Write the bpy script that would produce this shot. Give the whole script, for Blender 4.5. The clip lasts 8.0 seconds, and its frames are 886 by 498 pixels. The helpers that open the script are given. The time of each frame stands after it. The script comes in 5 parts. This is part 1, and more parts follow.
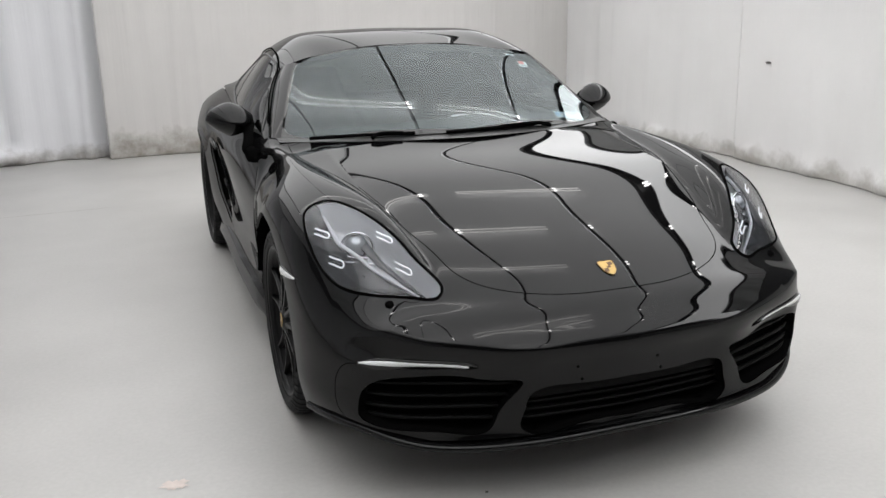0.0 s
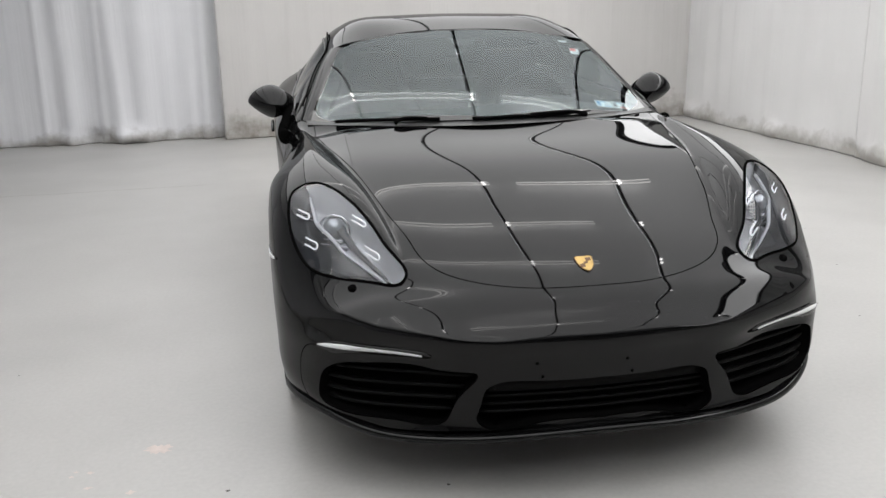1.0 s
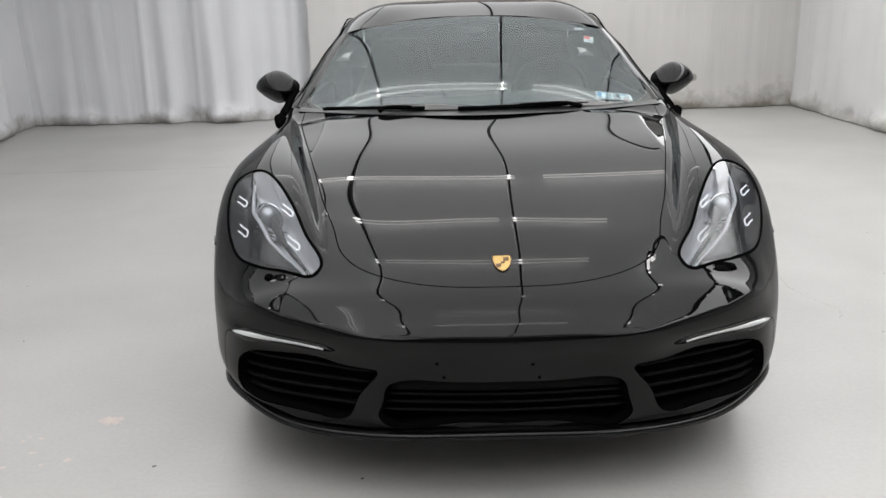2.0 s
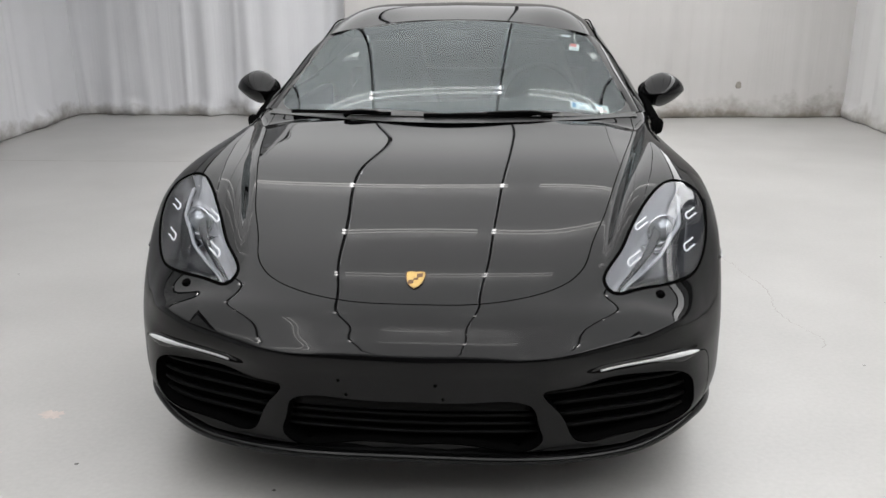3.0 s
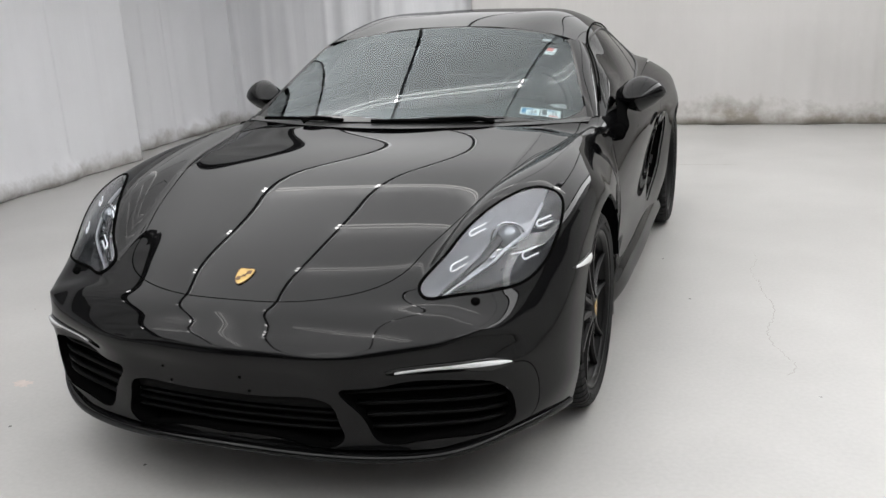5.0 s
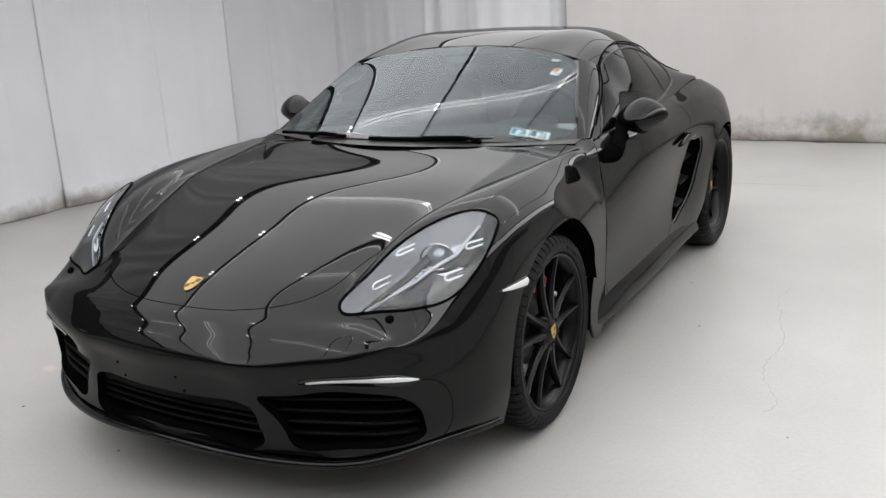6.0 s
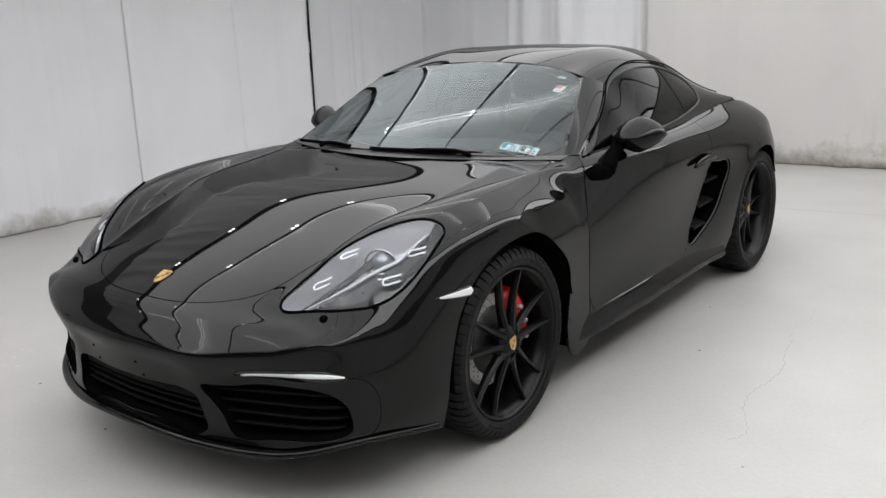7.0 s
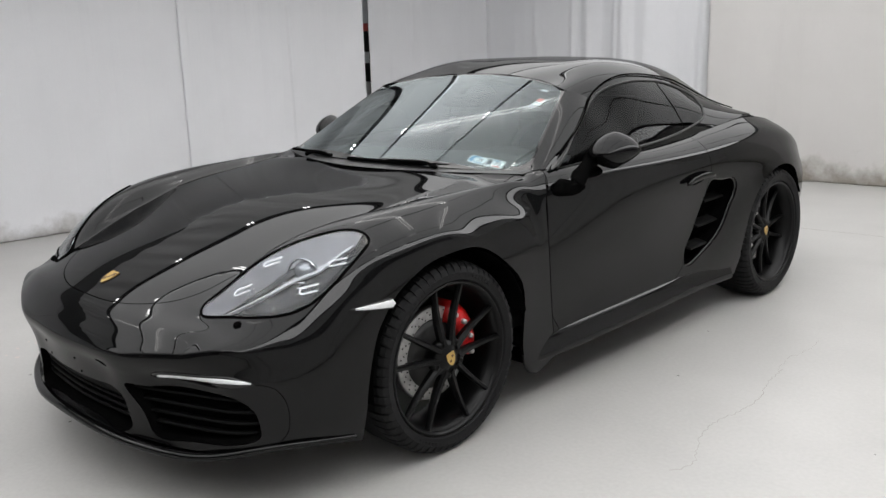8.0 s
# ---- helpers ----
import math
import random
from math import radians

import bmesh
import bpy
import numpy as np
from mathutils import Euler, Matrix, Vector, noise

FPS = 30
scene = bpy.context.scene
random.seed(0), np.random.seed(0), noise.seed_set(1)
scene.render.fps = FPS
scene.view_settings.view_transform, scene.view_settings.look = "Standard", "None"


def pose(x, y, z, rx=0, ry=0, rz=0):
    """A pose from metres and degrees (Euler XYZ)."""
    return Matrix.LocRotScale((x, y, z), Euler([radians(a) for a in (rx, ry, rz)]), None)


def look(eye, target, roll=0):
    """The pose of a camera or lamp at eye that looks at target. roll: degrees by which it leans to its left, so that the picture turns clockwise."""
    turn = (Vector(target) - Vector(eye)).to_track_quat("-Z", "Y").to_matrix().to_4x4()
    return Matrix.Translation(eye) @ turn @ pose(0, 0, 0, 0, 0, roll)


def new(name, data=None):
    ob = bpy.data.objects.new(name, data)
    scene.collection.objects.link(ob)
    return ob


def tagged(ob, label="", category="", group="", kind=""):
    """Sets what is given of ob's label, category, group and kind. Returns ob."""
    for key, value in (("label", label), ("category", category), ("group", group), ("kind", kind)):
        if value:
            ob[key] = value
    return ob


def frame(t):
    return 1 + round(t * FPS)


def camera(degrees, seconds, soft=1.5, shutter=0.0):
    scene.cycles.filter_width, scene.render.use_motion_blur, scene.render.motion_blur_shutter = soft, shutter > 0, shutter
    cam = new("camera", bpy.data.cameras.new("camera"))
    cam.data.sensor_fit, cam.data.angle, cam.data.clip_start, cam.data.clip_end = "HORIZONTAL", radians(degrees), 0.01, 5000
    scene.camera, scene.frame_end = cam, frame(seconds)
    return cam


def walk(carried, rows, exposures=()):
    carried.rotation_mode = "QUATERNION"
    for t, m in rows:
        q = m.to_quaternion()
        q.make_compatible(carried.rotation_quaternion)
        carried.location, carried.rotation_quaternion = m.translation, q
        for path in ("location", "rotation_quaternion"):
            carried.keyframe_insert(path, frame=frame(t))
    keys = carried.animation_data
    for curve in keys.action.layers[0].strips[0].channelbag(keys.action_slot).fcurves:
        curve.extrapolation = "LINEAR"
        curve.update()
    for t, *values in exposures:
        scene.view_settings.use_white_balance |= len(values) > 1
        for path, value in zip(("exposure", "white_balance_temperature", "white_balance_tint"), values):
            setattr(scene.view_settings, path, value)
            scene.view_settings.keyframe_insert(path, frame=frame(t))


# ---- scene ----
cam = camera(53.94, 8.0)
# seconds, eye, yaw to the left, pitch, lean
PATH = [
    (0, -1.3, -2.935, 1.402, -19.68, -15.62, -1.1),
    (0.5, -1.058, -3.006, 1.381, -16.04, -15.39, -0.85),
    (1, -0.792, -3.032, 1.374, -9.54, -16.1, -1.03),
    (1.5, -0.518, -3.034, 1.386, -5.1, -16.78, -0.97),
    (1.7, -0.352, -3.044, 1.378, -2.73, -16.81, -1.2),
    (2.8, 0.148, -2.965, 1.407, 3.67, -18.04, -0.4),
    (3, 0.252, -2.945, 1.407, 4.64, -17.23, -0.16),
    (3.5, 0.51, -2.942, 1.374, 7.18, -15.63, -0.35),
    (4, 0.787, -2.888, 1.368, 12.4, -16.11, -1.81),
    (4.5, 1.044, -2.819, 1.388, 15.94, -16.51, -2.3),
    (4.7, 1.158, -2.805, 1.38, 17.13, -16.38, -2.38),
    (5.8, 1.809, -2.609, 1.408, 28.93, -16.31, -3.05),
    (6, 1.924, -2.577, 1.419, 29.81, -15.63, -2.78),
    (6.5, 2.17, -2.506, 1.397, 32.25, -14, -1.88),
    (7, 2.409, -2.362, 1.395, 37.85, -14.26, -2.03),
    (7.5, 2.603, -2.187, 1.405, 41.18, -13.98, -1.98),
    (8, 2.81, -1.991, 1.381, 44.71, -13.37, -1.64),
]


def heading(x, y, z, yaw, pitch, lean):
    a, b = radians(yaw), radians(pitch)
    ahead = Vector((-math.sin(a) * math.cos(b), math.cos(a) * math.cos(b), math.sin(b)))
    return look((x, y, z), Vector((x, y, z)) + ahead, lean)


walk(cam, [(t, heading(*row)) for t, *row in PATH])

# ---- world and light ----
world = bpy.data.worlds.new("studio_dark")
scene.world = world
world.use_nodes = True
world.node_tree.nodes["Background"].inputs[0].default_value = (0.6, 0.62, 0.65, 1)
world.node_tree.nodes["Background"].inputs[1].default_value = 0.05
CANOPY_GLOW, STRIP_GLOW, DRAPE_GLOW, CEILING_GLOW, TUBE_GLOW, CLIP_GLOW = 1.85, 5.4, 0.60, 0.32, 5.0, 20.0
CANOPY_Z, CANOPY_LONG, CANOPY_MID = 2.42, 9.4, 1.1


# ---- materials ----
def material(name, colour, rough=0.5, metal=0.0, coat=0.0, grain=0.0, grain_size=40.0, bump=0.0, stain=0.0, stain_size=1.5,
             sheen=0.0, emission=0.0, specular=0.5):
    """A Principled material whose colour varies by fine grain and by broad stains, with a fine relief."""
    m = bpy.data.materials.new(name)
    m.use_nodes = True
    nt = m.node_tree
    b = nt.nodes["Principled BSDF"]
    b.inputs["Base Color"].default_value = (*colour, 1)
    b.inputs["Roughness"].default_value = rough
    b.inputs["Metallic"].default_value = metal
    b.inputs["Coat Weight"].default_value = coat
    b.inputs["Coat Roughness"].default_value = 0.015
    b.inputs["Specular IOR Level"].default_value = specular
    b.inputs["Sheen Weight"].default_value = sheen
    if emission:
        b.inputs["Emission Color"].default_value = (*colour, 1)
        b.inputs["Emission Strength"].default_value = emission
    if grain or stain or bump:
        where = nt.nodes.new("ShaderNodeTexCoord")
        fine = nt.nodes.new("ShaderNodeTexNoise")
        fine.inputs["Scale"].default_value = grain_size
        fine.inputs["Detail"].default_value = 6
        nt.links.new(where.outputs["Object"], fine.inputs["Vector"])
        last = None
        for amount, node_scale in ((grain, grain_size), (stain, stain_size)):
            if not amount:
                continue
            n = nt.nodes.new("ShaderNodeTexNoise")
            n.inputs["Scale"].default_value = node_scale
            n.inputs["Detail"].default_value = 5
            nt.links.new(where.outputs["Object"], n.inputs["Vector"])
            r = nt.nodes.new("ShaderNodeMapRange")
            r.inputs["From Min"].default_value, r.inputs["From Max"].default_value = 0.3, 0.7
            r.inputs["To Min"].default_value, r.inputs["To Max"].default_value = 1 - amount, 1 + amount * 0.4
            nt.links.new(n.outputs["Fac"], r.inputs["Value"])
            mix = nt.nodes.new("ShaderNodeMix")
            mix.data_type, mix.blend_type = "RGBA", "MULTIPLY"
            mix.inputs["Factor"].default_value = 1
            mix.inputs[6].default_value = (*colour, 1)
            if last:
                nt.links.new(last, mix.inputs[6])
            nt.links.new(r.outputs["Result"], mix.inputs[7])
            last = mix.outputs[2]
        if last:
            nt.links.new(last, b.inputs["Base Color"])
        if bump:
            bp = nt.nodes.new("ShaderNodeBump")
            bp.inputs["Strength"].default_value = bump
            bp.inputs["Distance"].default_value = 0.002
            nt.links.new(fine.outputs["Fac"], bp.inputs["Height"])
            nt.links.new(bp.outputs["Normal"], b.inputs["Normal"])
    return m


def thin_glass(name, tint, gloss_rough=0.005, ior=1.5, sheen=(1, 1, 1)):
    """A pane: what lies behind shows through in its tint, with a mirror gloss on top."""
    m = bpy.data.materials.new(name)
    m.use_nodes = True
    nt = m.node_tree
    nt.nodes.clear()
    out = nt.nodes.new("ShaderNodeOutputMaterial")
    clear = nt.nodes.new("ShaderNodeBsdfTransparent")
    clear.inputs["Color"].default_value = (*tint, 1)
    gloss = nt.nodes.new("ShaderNodeBsdfGlossy")
    gloss.inputs["Roughness"].default_value = gloss_rough
    gloss.inputs["Color"].default_value = (*sheen, 1)
    fres = nt.nodes.new("ShaderNodeFresnel")
    fres.inputs["IOR"].default_value = ior
    mix = nt.nodes.new("ShaderNodeMixShader")
    nt.links.new(fres.outputs[0], mix.inputs[0])
    nt.links.new(clear.outputs[0], mix.inputs[1])
    nt.links.new(gloss.outputs[0], mix.inputs[2])
    nt.links.new(mix.outputs[0], out.inputs["Surface"])
    return m


PAINT = material("black_paint", (0.0025, 0.0025, 0.0027), 0.5, 0.0, 0.56, specular=0.0)
TRIM = material("satin_black_plastic", (0.012, 0.012, 0.012), 0.45, grain=0.2, grain_size=300, bump=0.1)
GLOSS_BLACK = material("gloss_black_plastic", (0.006, 0.006, 0.006), 0.12)
RUBBER = material("tyre_rubber", (0.0075, 0.0075, 0.008), 0.6, specular=0.18, grain=0.35, grain_size=120, bump=0.25, stain=0.3, stain_size=9)
RIM = material("black_wheel_lacquer", (0.0026, 0.0026, 0.0028), 0.36, 0.0, 0.04, specular=0.17)
STEEL = material("brake_disc_steel", (0.46, 0.455, 0.447), 0.45, 0.7, grain=0.2, grain_size=60)
CALIPER = material("red_caliper_lacquer", (0.55, 0.012, 0.012), 0.3, coat=0.4)
GOLD = material("gold_enamel", (0.50, 0.33, 0.10), 0.35, 0.3, grain=0.15, grain_size=200)
BROWN = material("dark_enamel", (0.10, 0.045, 0.012), 0.35, 0.2)
CHROME = material("bright_reflector", (0.75, 0.76, 0.78), 0.12, 1.0)
SILVER = material("satin_silver_housing", (0.70, 0.71, 0.74), 0.36, 0.25, grain=0.15, grain_size=30)
WHITE_LENS = material("white_lens", (0.72, 0.73, 0.74), 0.15, coat=0.6)
LED = material("white_led_guide", (0.85, 0.87, 0.9), 0.2, emission=0.5)
LAMP_DARK = material("dark_grey_lamp_housing", (0.035, 0.037, 0.041), 0.22, 0.2)
PROJECTOR = material("projector_glass", (0.30, 0.32, 0.34), 0.05, 0.6, coat=1.0)
BLADE = material("matt_black_blade", (0.003, 0.003, 0.003), 0.6, specular=0.09)
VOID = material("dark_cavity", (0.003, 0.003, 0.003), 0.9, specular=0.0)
LEATHER = material("black_leather", (0.02, 0.02, 0.021), 0.5, grain=0.2, grain_size=150, bump=0.2)
DASH = material("dark_grey_dashboard", (0.05, 0.052, 0.054), 0.6, grain=0.2, grain_size=150, bump=0.2)
WINDSHIELD_GLASS = thin_glass("windshield_glass", (0.74, 0.83, 0.82), ior=1.5, sheen=(.90, .98, 1.0))
TINTED_GLASS = thin_glass("tinted_side_glass", (0.10, 0.10, 0.105), ior=1.14)
LENS = thin_glass("headlight_lens", (0.92, 0.93, 0.95), ior=1.45)
FRIT = material("black_ceramic_edge", (0.008, 0.008, 0.008), 0.1)
MIRROR = material("mirror_glass", (0.8, 0.8, 0.8), 0.02, 1.0)
PAPER = material("white_paper", (0.75, 0.78, 0.8), 0.6)
BLUE_INK = material("blue_ink", (0.03, 0.22, 0.42), 0.6)
DARK_INK = material("dark_ink", (0.03, 0.03, 0.05), 0.6)
RED_INK = material("red_ink", (0.7, 0.12, 0.10), 0.6)
FLOOR = material("grey_white_epoxy", (0.43, 0.423, 0.409), 0.38, grain=0.05, grain_size=60, stain=0.10, stain_size=1.4, bump=0.03)
# The ceiling's emission is an added fill for the curtains, not a lamp.
CEILING = material("fill_glow_ceiling", (0.8, 0.802, 0.808), 0.9, emission=CEILING_GLOW)
LAMP_PANEL = material("bare_lamp_panel", (0.97, 0.972, 0.978), 0.9, emission=STRIP_GLOW)
# The lamps behind the panels are not equally bright.
PANELS = [material("glowing_canopy_fabric", (0.97, 0.972, 0.978), 0.9, emission=CANOPY_GLOW * k) for k in (.8, 1.15, 1.0, .95, .95)]


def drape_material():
    """Cloth with lamp light painted in as emission, weakened in streaks to draw shaded folds."""
    m = material("glow_painted_drape", (0.8, 0.802, 0.808), 0.9, emission=DRAPE_GLOW)
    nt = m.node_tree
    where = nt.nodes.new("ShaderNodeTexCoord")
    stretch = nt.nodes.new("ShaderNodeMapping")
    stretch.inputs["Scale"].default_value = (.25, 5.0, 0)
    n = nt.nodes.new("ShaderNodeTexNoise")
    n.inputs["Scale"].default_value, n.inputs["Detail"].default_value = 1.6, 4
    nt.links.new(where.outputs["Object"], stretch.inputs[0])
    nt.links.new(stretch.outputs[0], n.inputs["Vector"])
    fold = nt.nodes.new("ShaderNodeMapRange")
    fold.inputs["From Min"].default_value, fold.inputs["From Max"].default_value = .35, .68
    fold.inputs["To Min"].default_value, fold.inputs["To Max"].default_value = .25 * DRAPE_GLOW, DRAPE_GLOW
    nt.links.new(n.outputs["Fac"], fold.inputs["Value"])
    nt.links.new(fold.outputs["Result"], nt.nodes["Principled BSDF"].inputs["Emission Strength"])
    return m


DRAPE = drape_material()
TUBE = material("lamp_tube", (1.0, 0.98, 0.96), 0.5, emission=TUBE_GLOW)
CLIP = material("lamp_end", (1.0, 0.99, 0.98), 0.5, emission=CLIP_GLOW)
TRACK = material("black_track", (0.01, 0.01, 0.01), 0.6)
WALLPAINT = material("plain_wall", (0.12, 0.12, 0.12), 0.9, grain=0.05)
STAIN = material("reddish_floor_stain", (0.56, 0.49, 0.45), 0.5, grain=0.1, grain_size=50)
CRACK = material("dark_crack", (0.355, 0.34, 0.32), 0.8)
DIRT = material("dark_speck", (0.08, 0.075, 0.07), 0.8)


# ---- mesh helpers ----
def mesh_of(name, bm, mat, smooth=True):
    me = bpy.data.meshes.new(name)
    bm.to_mesh(me)
    bm.free()
    for m in mat if isinstance(mat, (list, tuple)) else [mat]:
        me.materials.append(m)
    if smooth:
        me.polygons.foreach_set("use_smooth", [True] * len(me.polygons))
    me.update()
    return me


def part(name, bm, mat, parent=None, label="", smooth=True):
    """Links a bmesh as one mesh object under a thing or under a part."""
    ob = new(name, mesh_of(name, bm, mat, smooth))
    if parent is not None:
        ob.parent = parent
    return tagged(ob, label)


def thing(name, label, category, at=(0, 0, 0), kind="", group=""):
    ob = new(name)
    ob.location = at
    return tagged(ob, label, category, group, kind)


def grid_mesh(points, close_u=False, close_v=False, flip=False):
    """A bmesh from an array of points (rows, columns, 3)."""
    nu, nv = points.shape[:2]
    bm = bmesh.new()
    vs = [bm.verts.new(p) for p in points.reshape(-1, 3)]
    for i in range(nu if close_u else nu - 1):
        for j in range(nv if close_v else nv - 1):
            a, b = i * nv + j, i * nv + (j + 1) % nv
            c, d = ((i + 1) % nu) * nv + (j + 1) % nv, ((i + 1) % nu) * nv + j
            q = (vs[a], vs[d], vs[c], vs[b]) if flip else (vs[a], vs[b], vs[c], vs[d])
            if len(set(q)) == 4:
                bm.faces.new(q)
    return bm


def box(size, at=(0, 0, 0), bevel=0.0, segments=2, turn=None):
    bm = bmesh.new()
    bmesh.ops.create_cube(bm, size=1)
    for v in bm.verts:
        v.co = Vector((v.co.x * size[0], v.co.y * size[1], v.co.z * size[2]))
    if bevel:
        bmesh.ops.bevel(bm, geom=bm.edges[:], offset=bevel, segments=segments, affect="EDGES", profile=0.5)
    m = Matrix.Translation(at) @ (turn.to_matrix().to_4x4() if turn else Matrix())
    bmesh.ops.transform(bm, matrix=m, verts=bm.verts[:])
    return bm


def join(*bms):
    """Several bmeshes as one."""
    out = bmesh.new()
    for b in bms:
        tmp = bpy.data.meshes.new("tmp")
        b.to_mesh(tmp)
        b.free()
        out.from_mesh(tmp)
        bpy.data.meshes.remove(tmp)
    return out


def moved(bm, m):
    bmesh.ops.transform(bm, matrix=m, verts=bm.verts[:])
    if m.determinant() < 0:
        bmesh.ops.reverse_faces(bm, faces=bm.faces[:])
    return bm


def mirrored(bm):
    out = bm.copy()
    return moved(out, Matrix.Diagonal((-1, 1, 1, 1)))


def natural(t, pts, q):
    """A natural cubic spline through pts at the parameters t, read at q."""
    t, pts, q = np.asarray(t, float), np.asarray(pts, float), np.asarray(q, float)
    n, h = len(t), np.diff(t)
    a, r = np.zeros((n, n)), np.zeros((n, pts.shape[1]))
    a[0, 0] = a[-1, -1] = 1
    for i in range(1, n - 1):
        a[i, i - 1 : i + 2] = h[i - 1], 2 * (h[i - 1] + h[i]), h[i]
        r[i] = 6 * ((pts[i + 1] - pts[i]) / h[i] - (pts[i] - pts[i - 1]) / h[i - 1])
    m = np.linalg.solve(a, r)
    k = np.clip(np.searchsorted(t, q) - 1, 0, n - 2)
    u, w, hk = (t[k + 1] - q)[:, None], (q - t[k])[:, None], h[k][:, None]
    return (m[k] * u**3 + m[k + 1] * w**3) / (6 * hk) + (pts[k] / hk - m[k] * hk / 6) * u + (pts[k + 1] / hk - m[k + 1] * hk / 6) * w


def curve(pts, n, closed=False):
    """n points along a smooth curve through pts."""
    p = np.asarray(pts, float)
    if closed:
        p = np.concatenate([p[-3:], p, p[:4]])
    t = np.concatenate([[0], np.cumsum(np.linalg.norm(np.diff(p, axis=0), axis=1))])
    a, b = (t[3], t[-4]) if closed else (t[0], t[-1])
    return natural(t, p, np.linspace(a, b, n, endpoint=not closed))


def tube(points, radius, sides=8, closed=False, flat=1.0):
    """A tube along points; radius may be a list; flat squeezes it."""
    pts = [Vector(p) for p in points]
    n = len(pts)
    rr = radius if isinstance(radius, (list, tuple, np.ndarray)) else [radius] * n
    rings, up = [], None
    for i in range(n):
        d = pts[(i + 1) % n] - pts[i - 1] if closed else pts[min(i + 1, n - 1)] - pts[max(i - 1, 0)]
        d.normalize()
        if up is None:
            up = d.orthogonal().normalized()
        up = (up - d * up.dot(d)).normalized()
        side = d.cross(up)
        rings.append([pts[i] + (up * math.cos(a) * flat + side * math.sin(a)) * rr[i] for a in np.linspace(0, 2 * math.pi, sides, endpoint=False)])
    bm = grid_mesh(np.array(rings), close_u=closed, close_v=True)
    if not closed:
        bm.verts.ensure_lookup_table()
        bm.faces.new([bm.verts[k] for k in range(sides)])
        bm.faces.new([bm.verts[(n - 1) * sides + k] for k in reversed(range(sides))])
    bmesh.ops.recalc_face_normals(bm, faces=bm.faces[:])
    return bm


def lathe(profile, segments=64, axis="x"):
    """Turns a profile of (radius, along) about the x axis."""
    a = np.linspace(0, 2 * math.pi, segments, endpoint=False)
    p = np.array([[(x, r * math.cos(t), r * math.sin(t)) for r, x in profile] for t in a])
    bm = grid_mesh(p, close_u=True)
    bmesh.ops.recalc_face_normals(bm, faces=bm.faces[:])
    return bm


def in_polygon(q, poly):
    x, y = q[:, 0], q[:, 1]
    inside = np.zeros(len(q), bool)
    for (x1, y1), (x2, y2) in zip(poly, np.roll(poly, -1, axis=0)):
        hit = ((y1 > y) != (y2 > y)) & (x < (x2 - x1) * (y - y1) / (y2 - y1 + 1e-15) + x1)
        inside ^= hit
    return inside


def polygon_distance(q, poly):
    best = np.full(len(q), 1e9)
    for a, b in zip(poly, np.roll(poly, -1, axis=0)):
        d = b - a
        s = np.clip(((q - a) @ d) / (d @ d + 1e-15), 0, 1)
        best = np.minimum(best, np.linalg.norm(q - a - s[:, None] * d, axis=1))
    return best


